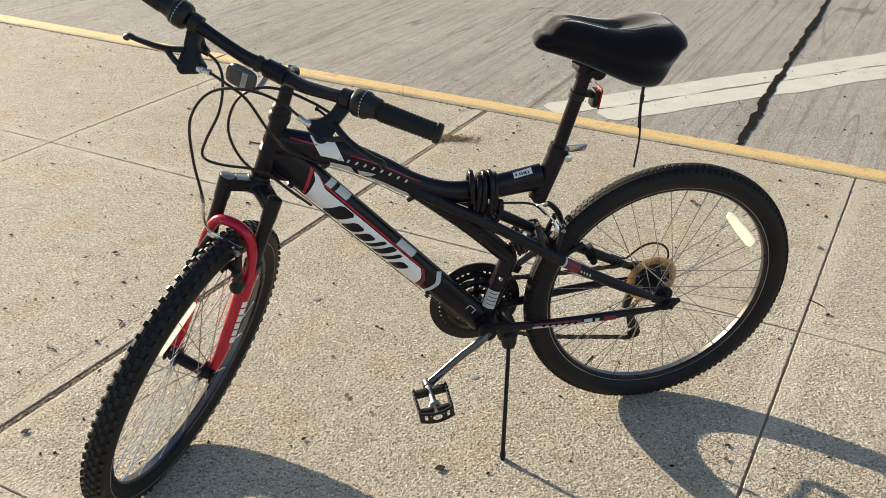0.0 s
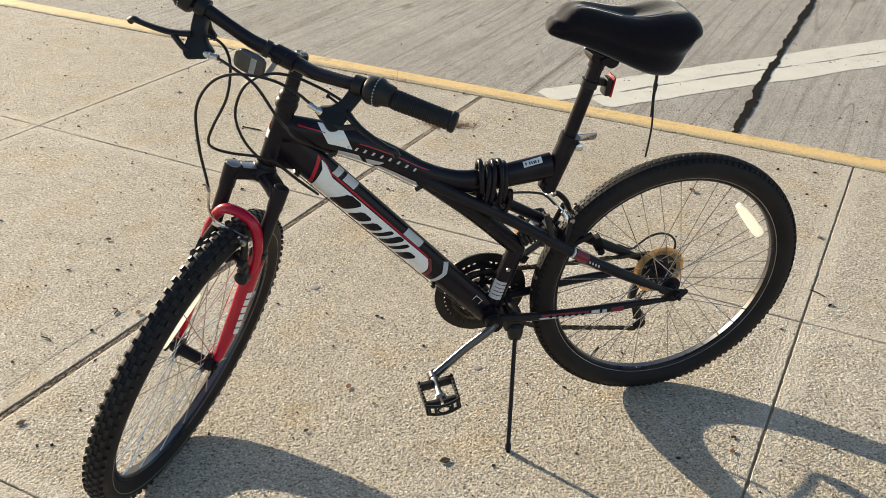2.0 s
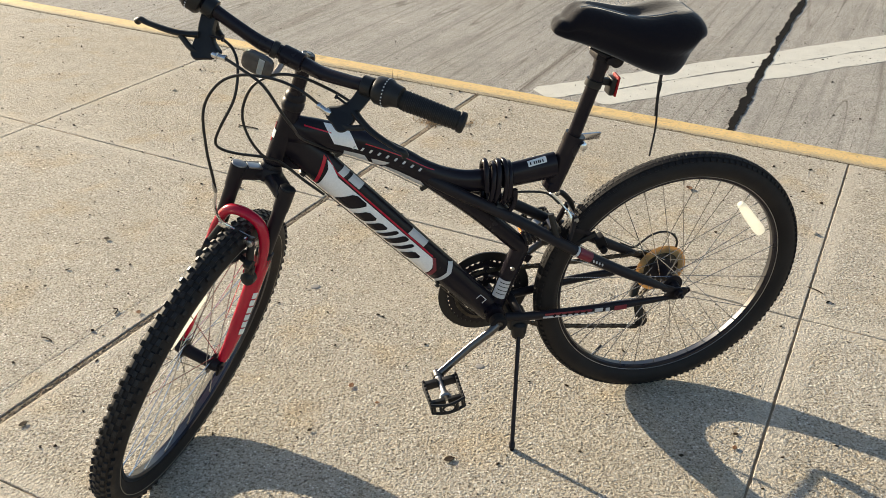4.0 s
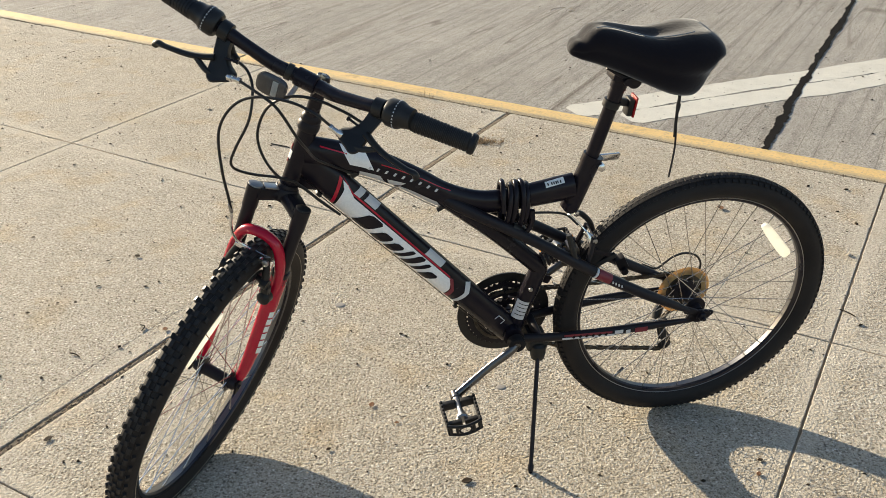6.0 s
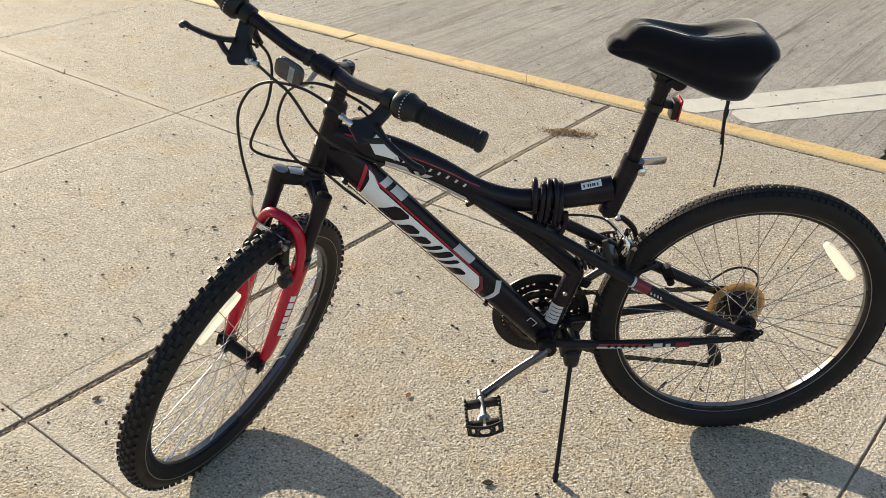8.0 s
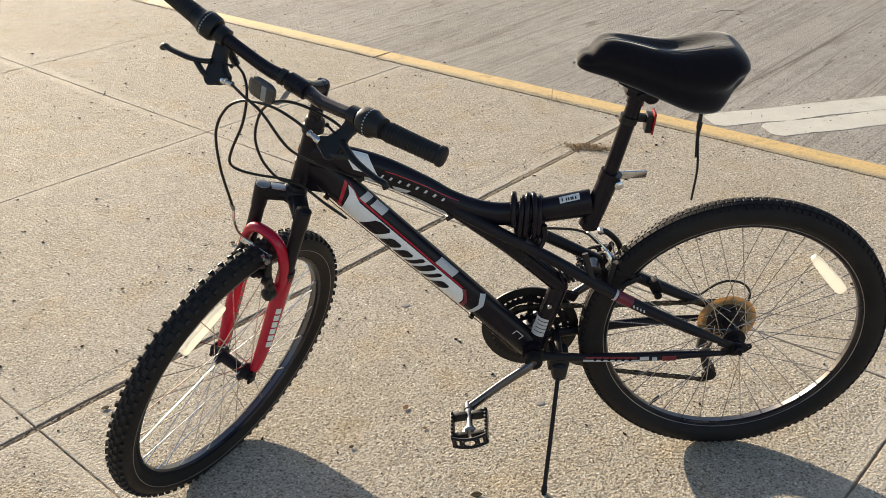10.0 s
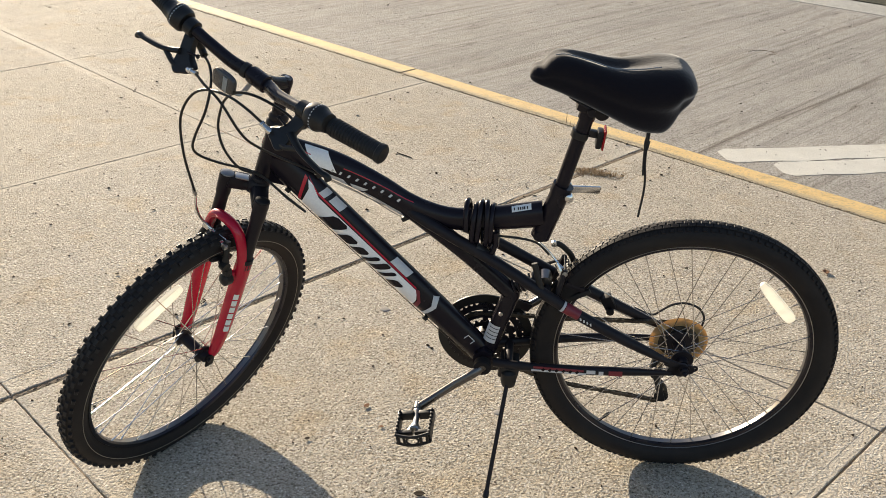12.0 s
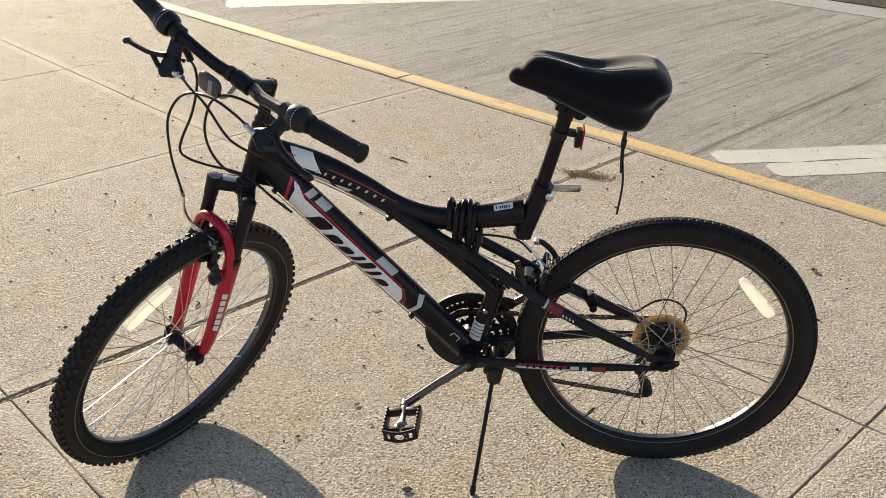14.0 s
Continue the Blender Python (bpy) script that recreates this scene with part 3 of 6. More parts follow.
def wheel(name, matrix, rear, seed):
    r = random.Random(seed)
    tyre_c = TYRE_C if rear else TYRE_C + 0.0025
    bm = bmesh.new()
    if rear:
        hub = [(0.006, -0.066), (0.006, -0.048), (0.017, -0.047), (0.019, -0.034), (0.030, -0.033), (0.030, -0.029), (0.014, -0.026), (0.013, 0.026), (0.024, 0.029), (0.024, 0.033), (0.012, 0.034), (0.011, 0.050), (0.006, 0.051), (0.006, 0.072)]
    else:
        hub = [(0.005, -0.058), (0.005, -0.048), (0.012, -0.047), (0.014, -0.035), (0.022, -0.034), (0.022, -0.030), (0.013, -0.027), (0.012, 0.027), (0.022, 0.030), (0.022, 0.034), (0.014, 0.035), (0.012, 0.047), (0.005, 0.048), (0.005, 0.058)]
    lathe(bm, hub, AXIS_Y, 20)
    w = part(name, bm, SATIN, bike, matrix=matrix)
    bm = bmesh.new()
    rim = [(0.2655, -0.0055), (0.2655, 0.0055), (0.2680, 0.0105), (0.2745, 0.0122), (0.2758, 0.0105), (0.2720, 0.0090), (0.2720, -0.0090), (0.2758, -0.0105), (0.2745, -0.0122), (0.2680, -0.0105)]
    lathe(bm, rim, AXIS_Y, 96, True)
    rim_part = part("rim", bm, RIM, w, "dark grey alloy rim")
    bm = bmesh.new()
    lathe(bm, [(0.2650, -0.0054), (0.2650, 0.0054), (0.2657, 0.0056), (0.2657, -0.0056)], AXIS_Y, 96, True)
    part("rim_bed", bm, RIM_BED, rim_part, "bright inner face of the rim")
    for q in (1, -1) if rear else ():
        bm = bmesh.new()
        tube(bm, [Vector((0.2750 * math.cos(2 * math.pi * k / 120), 0.0120 * q, 0.2750 * math.sin(2 * math.pi * k / 120))) for k in range(120)], 0.0010, 6, True)
        part("rim_edge", bm, ALLOY, rim_part, "thin bright rim edge")
    bm = bmesh.new()
    sec = []
    for k in range(15):
        a = radians(-150 + 300 * k / 14)
        sec.append((tyre_c + TYRE_R * math.cos(a), TYRE_W * math.sin(a)))
    lathe(bm, [(0.2735, -0.0105)] + sec + [(0.2735, 0.0105)], AXIS_Y, 112, True)
    tyre = part("tyre", bm, RUBBER, w, "knobbly black tyre, dusty")
    # tread blocks: shoulders and two staggered rows in the middle
    bm = bmesh.new()
    n = 124 if rear else 80
    long = 1.32 if rear else 1.3
    edge = 0.0088 if rear else 0.0110
    knobs = ((-0.0180, 0.0, (edge, 0.0075), 44), (0.0180, 0.0, (edge, 0.0075), -44), (-0.0085, 0.5, (0.0120 * long, 0.0085), 14), (0.0085, 0.5, (0.0120 * long, 0.0085), -14), (0.0, 0.0, (0.0100 * long, 0.0080), 0))
    for i in range(n):
        for y, off, size, tip in knobs:
            a = 2 * math.pi * (i + off) / n
            rad = tyre_c + TYRE_R * math.sqrt(1 - 0.85 * (y / TYRE_W) ** 2) + (0.0010 if rear else 0.0012)
            m = Matrix.Rotation(a, 4, "Y") @ Matrix.Translation((rad, y, 0)) @ Matrix.Rotation(radians(-tip), 4, "Z") @ Matrix.Rotation(r.uniform(-0.06, 0.06), 4, "X")
            hx, hy, hz = (0.0014 if abs(y) > 0.01 else 0.0007) if rear else (0.0036 if abs(y) > 0.01 else 0.0013), size[1] / 2, size[0] / 2
            lo = [bm.verts.new(m @ Vector((-hx, p * hy, q * hz))) for p, q in ((-1, -1), (1, -1), (1, 1), (-1, 1))]
            hi = [bm.verts.new(m @ Vector((hx * 0.9, p * hy * (0.85 if rear else 0.8), q * hz * (0.85 if rear else 0.78)))) for p, q in ((-1, -1), (1, -1), (1, 1), (-1, 1))]
            bm.faces.new(hi)
            for k in range(4):
                bm.faces.new((lo[k], lo[(k + 1) % 4], hi[(k + 1) % 4], hi[k]))
    part("tread", bm, RUBBER if rear else TREAD, tyre, "dusty rubber tread blocks")
    if not rear:
        bm = bmesh.new()
        tube(bm, [Vector((0.2960 * math.cos(2 * math.pi * k / 120), 0.0237, 0.2960 * math.sin(2 * math.pi * k / 120))) for k in range(120)], 0.0007, 6, True)
        part("bead_line", bm, BEAD, w, "thin pale line on the tyre wall")
    # crossed spokes
    flange = 0.027 if rear else 0.020
    inner_y = (-0.031, 0.031)
    first = None
    for i in range(36):
        side = i % 2
        rim_a = 2 * math.pi * (i + 0.5) / 36
        lead = (1 if (i // 2) % 2 else -1) * radians(62)
        a = Vector((flange * math.cos(rim_a + lead), inner_y[side] + (0.002 if (i // 2) % 2 else -0.002), flange * math.sin(rim_a + lead)))
        b = Vector((0.2665 * math.cos(rim_a), 0.004 * (1 if side else -1), 0.2665 * math.sin(rim_a)))
        m = along(a, b, (0, 1, 0)) @ Matrix.Diagonal((1, 1, (b - a).length, 1))
        if first is None:
            bm = bmesh.new()
            lathe(bm, [(0.00105, -0.5), (0.00105, 0.448), (0.0017, 0.452), (0.0017, 0.5)], seg=6)
            first = part("spoke", bm, SPOKE, w, matrix=m).data
        else:
            shared("spoke", first, w, m)
    return w


REAR = wheel("rear_wheel", Matrix.Rotation(radians(-12), 4, "Y"), True, 1)
FRONT = wheel("front_wheel", STEER @ Matrix.Translation((0.0704, 0.007, -0.4317)) @ Matrix.Rotation(radians(-58), 4, "Y"), False, 2)


def on_wheel(w, p):
    """A place given in the bike's axes, in the wheel's own axes."""
    return w.matrix_basis.inverted() @ Vector(p)


def spoke_reflector(w, a, b, y, label, half=0.0118):
    """A lens-shaped reflector clipped across the spokes from a to b (places in the wheel)."""
    bm = bmesh.new()
    a, b = Vector(a), Vector(b)
    d = (b - a).normalized()
    n = Vector((-d.z, 0, d.x))
    rows = []
    for side in (-0.0045, 0.0045):
        rows.append([])
        for k in range(24):
            ang = 2 * math.pi * k / 24
            lx, ly = math.cos(ang), math.sin(ang)
            lx, ly = math.copysign(abs(lx) ** 0.45, lx), math.copysign(abs(ly) ** 0.55, ly)
            rows[-1].append(bm.verts.new((a + b) / 2 + d * lx * (b - a).length / 2 + n * ly * (half + 0.002 * lx) + Vector((0, y + side, 0))))
    bm.faces.new(rows[0][::-1])
    bm.faces.new(rows[1])
    for k in range(24):
        bm.faces.new((rows[0][k], rows[0][(k + 1) % 24], rows[1][(k + 1) % 24], rows[1][k]))
    part("wheel_reflector", bm, LENS_WHITE, w, label)


p, q = on_wheel(REAR, (-0.138, 0, 0.193)), on_wheel(REAR, (-0.216, 0, 0.103))
spoke_reflector(REAR, p, q, 0.008, "milky white reflector")


def valve(w, angle):
    bm = bmesh.new()
    m = Matrix.Rotation(-angle, 4, "Y") @ pose(0, 0, 0, 0, -90, 0)
    lathe(bm, [(0.0028, -0.268), (0.0028, -0.252), (0.0042, -0.251), (0.0042, -0.236), (0.003, -0.233)], m, 10)
    part("valve", bm, PLASTIC, w)


v = on_wheel(REAR, (0.157, 0, -0.219))
valve(REAR, math.atan2(v.z, v.x))
valve(FRONT, 0.6)

# front wheel reflector
p = FRONT.matrix_basis.inverted() @ st(0.159, 0.007, -0.2215)
q = FRONT.matrix_basis.inverted() @ st(0.256, 0.007, -0.2935)
spoke_reflector(FRONT, p, q, 0.002, "milky white reflector", 0.0150)

# ---- frame ----
TOP = [(0.872, 0.455), (0.75, 0.421), (0.66, 0.376), (0.59, 0.332), (0.52, 0.309), (0.45, 0.308), (0.318, 0.328)]
TOP_R = [0.031, 0.029, 0.027, 0.026, 0.024, 0.025, 0.029]
DOWN_A, DOWN_B = Vector((0.872, 0, 0.447)), Vector((0.428, 0, -0.036))


def spread(values, n):
    """Values between those given, n to a step."""
    out = []
    for a, b in zip(values, values[1:]):
        out += [a + (b - a) * k / n for k in range(n)]
    return out + [values[-1]]


top_line = curve([(x, 0, z) for x, z in TOP], 6)
top_radii = spread(TOP_R, 6)
bm = bmesh.new()
tube(bm, top_line, top_radii, 40, wide=[r * (0.46 if k == 0 else 0.66 if k == 1 else 0.74) for k, r in enumerate(top_radii)])
down_line = [DOWN_A.lerp(DOWN_B, max(k, 0.3) / 12) for k in range(13)]
down_radii = [0.0335 - 0.0045 * k / 12 for k in range(13)]
tube(bm, down_line, down_radii, 40, wide=[0.0150] + [0.024] * 12)
rod(bm, (0.893 + 0.006, 0, 0.379 - 0.017), (0.893 - 0.051, 0, 0.379 + 0.138), 0.0180, 20)
knee = curve([(0.600, 0, 0.334), (0.555, 0, 0.297), (0.47, 0, 0.225), (0.391, 0, 0.149), (0.375, 0, 0.131), (0.380, 0, 0.107), (0.421, 0, -0.03)], 5)
tube(bm, knee, 0.0195, 16)
rod(bm, (0.3215, 0, 0.275), (0.2830, 0, 0.392), 0.0203, 18)
rod(bm, (0.2880, 0, 0.378), (0.2822, 0, 0.396), 0.0215, 18)
rod(bm, (0.428, -0.037, -0.028), (0.428, 0.037, -0.028), 0.0225, 20)
block(bm, along((0.87, 0, 0.40), (0.80, 0, 0.385)), (0.055, 0.016, 0.075), 0.006)
lathe(bm, [(0.004, -0.0205), (0.0115, -0.019), (0.0155, -0.013), (0.0165, 0.0), (0.0155, 0.013), (0.0115, 0.019), (0.004, 0.0205)], pose(0.321, 0, 0.283) @ AXIS_Y, 20)
frame_body = part("frame", bm, BLACK, bike, "glossy black frame with grey, white and red decals")


def skin(name, quads, centre, across, half, side_half, material, label="", lift=0.0009, n=8, joined=False):
    """Decals laid on the left face of an oval tube: quads of (distance, height -1..1)."""
    bm = bmesh.new()
    for index, quad in enumerate(quads):
        if index and not joined:
            part(name, bm, material, frame_body, label)
            bm = bmesh.new()
        a, b, c, d = (Vector(q) for q in quad)
        grid = []
        for i in range(n + 1):
            row = []
            for k in range(11):
                lo, hi = a.lerp(b, i / n), d.lerp(c, i / n)
                t0, t1 = (math.asin(max(-0.985, min(0.985, q.y))) for q in (lo, hi))
                h = math.sin(t0 + (t1 - t0) * k / 10)
                e = lo.lerp(hi, (h - lo.y) / (hi.y - lo.y) if abs(hi.y - lo.y) > 1e-6 else k / 10)
                p, r, w = centre(e.x), half(e.x), side_half(e.x)
                row.append(bm.verts.new(p + across(e.x) * h * (r + lift) + Vector((0, math.sqrt(1 - h * h) * (w + lift) + lift * 0.3, 0))))
            grid.append(row)
        for i in range(n):
            for k in range(10):
                bm.faces.new((grid[i][k], grid[i + 1][k], grid[i + 1][k + 1], grid[i][k + 1]))
    return part(name, bm, material, frame_body, label)


DIR = (DOWN_B - DOWN_A).normalized()
LEN = (DOWN_B - DOWN_A).length
UPN = Vector((-DIR.z, 0, DIR.x)) * (1 if DIR.x > 0 else -1)
if UPN.z < 0:
    UPN = -UPN


def down_decal(name, quads, material, label="", lift=0.0009, n=8, joined=False):
    return skin(name, quads, lambda d: DOWN_A + DIR * d, lambda d: UPN, lambda d: 0.0335 - 0.0045 * d / LEN, lambda d: 0.024, material, label, lift, n, joined)


def slanted(d0, d1, v0, v1, lean=-0.012):
    return ((d0 - lean * v0, v0), (d1 - lean * v0, v0), (d1 - lean * v1, v1), (d0 - lean * v1, v1))


# long pale panel with a rounded lower end, red piping, pale bars above it
panel = [((0.124, -0.96), (0.430, -0.96), (0.430, 0.30), (0.110, 0.30)), ((0.110, 0.30), (0.138, 0.30), (0.112, 0.62), (0.096, 0.66)), ((0.430, -0.96), (0.452, -0.92), (0.446, -0.25), (0.430, 0.30))]
down_decal("panel", panel, DECAL, "white panel", joined=True)
down_decal("piping", [((0.100, 0.70), (0.128, 0.40), (0.128, 0.50), (0.090, 0.82)), ((0.128, 0.40), (0.425, 0.34), (0.425, 0.44), (0.128, 0.50))], RED, "thin red line", joined=True)
down_decal("piping", [((0.425, 0.34), (0.448, -0.20), (0.457, -0.16), (0.434, 0.44)), ((0.448, -0.20), (0.455, -0.95), (0.465, -0.95), (0.457, -0.16))], MAROON, "dark red line", joined=True)
down_decal("piping", [((0.084, 0.74), (0.114, -0.96), (0.121, -0.96), (0.093, 0.70))], RED, "thin red line")
down_decal("silver_bar", [slanted(0.124, 0.140, 0.50, 0.97), slanted(0.150, 0.182, 0.56, 0.97), slanted(0.335, 0.385, 0.48, 0.92)], SILVER, "silver bar")
down_decal("chevron", [((0.477, -0.95), (0.485, -0.95), (0.489, 0.35), (0.479, 0.20)), ((0.479, 0.20), (0.489, 0.35), (0.478, 0.95), (0.465, 0.80))], SILVER, "silver chevron", joined=True)
# maker's mark: plain slanted black shapes on the panel
for middle, wide, low, high in ((0.196, 0.040, -0.88, 0.24), (0.246, 0.030, -0.90, -0.06), (0.282, 0.025, -0.90, -0.08), (0.309, 0.012, -0.90, 0.16), (0.333, 0.018, -0.92, 0.26), (0.358, 0.012, -0.92, 0.16), (0.388, 0.025, -0.92, -0.12)):
    levels = [(low, 0.62), (low + 0.10, 1.0), (high - 0.14, 1.0), (high, 0.62)]
    blob = []
    for (v0, k0), (v1, k1) in zip(levels, levels[1:]):
        m0, m1 = middle + 0.0200 * (v0 + 0.4), middle + 0.0200 * (v1 + 0.4)
        blob.append(((m0 - wide * k0 / 2, v0), (m0 + wide * k0 / 2, v0), (m1 + wide * k1 / 2, v1), (m1 - wide * k1 / 2, v1)))
    down_decal("maker_mark", blob, BLACK, "black slanted shape", 0.0014, 2, joined=True)


def top_at(d):
    x = 0.872 - d
    for a, b in zip(top_line, top_line[1:]):
        if b.x <= x <= a.x:
            return a.lerp(b, (a.x - x) / (a.x - b.x))
    return top_line[-1].copy()


def top_up(d):
    t = (top_at(d + 0.006) - top_at(d - 0.006)).normalized()
    n = Vector((-t.z, 0, t.x))
    return n if n.z > 0 else -n


def top_half(d):
    i = min(len(top_line) - 1, max(0, round(d / 0.554 * (len(top_line) - 1))))
    return top_radii[i]


def top_decal(name, quads, material, label="", lift=0.0009, n=8, joined=False):
    return skin(name, quads, top_at, top_up, top_half, lambda d: top_half(d) * 0.74, material, label, lift, n, joined)


top_decal("band", [((0.070, 0.95), (0.114, 0.95), (0.142, -0.15), (0.096, -0.15))], DECAL, "pale grey band")
top_decal("swoosh", [((0.118, -0.50), (0.158, -0.42), (0.176, -0.93), (0.122, -0.96)), ((0.172, -0.48), (0.205, -0.22), (0.200, -0.55), (0.184, -0.93)), ((0.200, -0.66), (0.272, -0.50), (0.290, -0.95), (0.196, -0.95))], SILVER, "silver sweeping shape")
top_decal("piping", [((0.035, 0.72), (0.086, 0.55), (0.086, 0.48), (0.035, 0.64)), ((0.150, 0.42), (0.285, 0.72), (0.285, 0.67), (0.150, 0.36))], RED, "thin red line")
letters = []
for i in range(9):
    d, v = 0.130 + i * 0.0157, -0.20 + 0.050 * i
    letters.append(((d, v), (d + 0.0038, v), (d + 0.0054, v + 0.25), (d + 0.0016, v + 0.25)))
top_decal("model_mark", letters, SILVER, "small pale bar", 0.0012, 2)
top_decal("sticker", [((0.494, 0.66), (0.533, 0.71), (0.533, 0.985), (0.494, 0.97))], STICKER, "white barcode sticker")
top_decal("sticker_print", [((0.498 + k, 0.76), (0.5005 + k, 0.76), (0.5005 + k, 0.90), (0.498 + k, 0.90)) for k in (0.0, 0.008, 0.0125, 0.017, 0.0205, 0.026)], GRIP, "dark bars", 0.0013, 1)

# round tube decals
def patch(name, a, b, radius, arc, material, label):
    """A sticker bent round the left side of a round tube from a to b; arc: degrees from straight ahead."""
    a, b = Vector(a), Vector(b)
    t = (b - a).normalized()
    left = Vector((0, 1, 0))
    ahead = (left.cross(t)).normalized()
    if ahead.x < 0:
        ahead = -ahead
    bm = bmesh.new()
    rows = []
    for k in range(11):
        ang = radians(arc[0] + (arc[1] - arc[0]) * k / 10)
        off = (ahead * math.cos(ang) + left * math.sin(ang)) * radius
        rows.append((bm.verts.new(a + off), bm.verts.new(b + off)))
    for p, q in zip(rows, rows[1:]):
        bm.faces.new((p[0], q[0], q[1], p[1]))
    part(name, bm, material, frame_body, label)


def head_at(z):
    return (0.893 - (z - 0.379) * math.tan(HEAD), 0, z)


for z0, z1, mat, words, turn in ((0.425, 0.434, RED, "red badge patch", 8), (0.434, 0.450, STICKER, "white badge patch", 30), (0.450, 0.463, RED, "red badge patch", 6)):
    patch("badge", head_at(z0), head_at(z1), 0.0189, (-18, turn), mat, words)
patch("sticker", (0.3995, 0, 0.052), (0.4120, 0, 0.006), 0.0199, (20, 128), SILVER, "silver grey printed sticker")
for k in range(4):
    t0 = 0.14 + k * 0.2
    p0, p1 = Vector((0.3995, 0, 0.052)).lerp(Vector((0.4120, 0, 0.006)), t0), Vector((0.3995, 0, 0.052)).lerp(Vector((0.4120, 0, 0.006)), t0 + 0.04)
    patch("sticker_print", p0, p1, 0.0202, (40, 108), PLASTIC, "dark bar")
bm = bmesh.new()
rod(bm, (0.2885, 0, 0.382), (0.2465, 0, 0.552), 0.0142, 18)
rod(bm, (0.2502, 0, 0.540), (0.2455, 0, 0.560), 0.0165, 18)
post = part("seat_post", bm, BLACK, bike, "black seat post")
bm = bmesh.new()
block(bm, pose(0.243, 0, 0.566, 0, -15, 0), (0.055, 0.040, 0.022), 0.006)
rod(bm, (0.243, -0.03, 0.563), (0.243, 0.03, 0.563), 0.008)
lathe(bm, [(0.010, -0.016), (0.0145, -0.013), (0.0145, 0.013), (0.010, 0.016)], pose(0.222, 0, 0.556) @ AXIS_Y, 18)
part("saddle_clamp", bm, SATIN, post)
# quick-release at the seat collar
bm = bmesh.new()
rod(bm, (0.270, -0.026, 0.377), (0.270, 0.022, 0.377), 0.0035)
lathe(bm, [(0.004, 0.012), (0.0085, 0.013), (0.0085, 0.023), (0.004, 0.026)], pose(0.270, 0, 0.377) @ AXIS_Y, 16)
lathe(bm, [(0.004, -0.034), (0.0080, -0.033), (0.0080, -0.020), (0.004, -0.019)], pose(0.270, 0, 0.377) @ AXIS_Y, 16)
block(bm, along((0.268, -0.028, 0.372), (0.204, -0.049, 0.362)), (0.016, 0.007, 0.067), 0.003)
part("quick_release", bm, CHROME, bike, "bright quick-release lever")

# ---- swingarm ----
bm = bmesh.new()
rod(bm, (0.300, -0.048, 0.160), (0.300, 0.048, 0.160), 0.009)
arm = part("swingarm", bm, SATIN, bike, "black tubular rear swingarm")
for s in (1, -1):
    bm = bmesh.new()
    # the drive-side stay runs straighter than the other
    y0, y1, y2, y3 = (0.004, 0.020, 0.036, 0.052) if s > 0 else (-0.028, -0.035, -0.045, -0.054)
    tube(bm, curve([(0.600, y0, 0.332), (0.545, y1, 0.302), (0.40, y2, 0.222), (0.275, y3, 0.146), (0.16, 0.060 * s, 0.082), (0.034, 0.062 * s, 0.0165)], 4), [0.0122] * 17 + [0.0118, 0.0108, 0.0090, 0.0062], 14)
    part("seat_stay", bm, SATIN, arm)
    bm = bmesh.new()
    tube(bm, curve([(0.405, 0.036 * s, -0.034), (0.33, 0.046 * s, -0.032), (0.2, 0.058 * s, -0.022), (0.026, 0.062 * s, -0.0125)], 4), [0.0108] * 9 + [0.0106, 0.0096, 0.0080, 0.0056], 14, wide=[0.0085] * 10 + [0.0075, 0.0060, 0.0045])
    part("chain_stay", bm, SATIN, arm)
    bm = bmesh.new()
    for px, pz, pr in ((0.006, -0.002, 0.0175), (-0.010, 0.000, 0.0125), (0.022, -0.004, 0.0125)):
        lathe(bm, [(pr - 0.001, -0.003), (pr, -0.002), (pr, 0.002), (pr - 0.001, 0.003)], pose(px, 0.062 * s, pz) @ AXIS_Y, 20)
    tube(bm, curve([(-0.014, 0.062 * s, 0.006), (-0.024, 0.062 * s, 0.008), (-0.026, 0.062 * s, 0.001), (-0.016, 0.062 * s, -0.006)], 4), 0.0028, 8)
    bar(bm, (0.040, 0.062 * s, 0.018), (0.004, 0.062 * s, 0.002), 0.018, 0.006)
    bar(bm, (0.034, 0.062 * s, -0.012), (0.004, 0.062 * s, -0.004), 0.016, 0.006)
    turned = pose(0, 0.062 * s, 0, 0, 0, 0 if s == 1 else 180) @ AXIS_Y
    lathe(bm, [(0.008, 0.003), (0.0125, 0.0032), (0.0125, 0.0048), (0.008, 0.005)], turned, 18)
    lathe(bm, [(0.006, 0.005), (0.0098, 0.0055), (0.0098, 0.0125), (0.006, 0.0145)], turned, 6)
    lathe(bm, [(0.0042, 0.012), (0.0046, 0.020), (0.003, 0.0215)], turned, 10)
    part("dropout", bm, SATIN, arm)
    for x, z, r in ((0.372, -0.033, 0.010), (0.42, 0.232, 0.009)):
        if s == 1:
            bm = bmesh.new()
            rod(bm, (x, -0.044, z), (x, 0.044, z), r)
            part("bridge", bm, SATIN, arm)
for a, b, mat, name in (((0.262, 0.0552, 0.139), (0.232, 0.0567, 0.1224), MAROON, "band"), ((0.268, 0.0549, 0.1422), (0.2635, 0.0552, 0.1397), SILVER, "band")):
    bm = bmesh.new()
    tube(bm, [a, b], 0.0123, 14)
    part(name, bm, mat, arm, "dark red band" if mat is MAROON else "thin pale grey band")


def stay_side(x):
    """The outer face of the near chain stay."""
    return 0.0087 + (0.046 + (0.33 - x) * 0.0923 if x > 0.2 else 0.058 + (0.2 - x) * 0.0232)


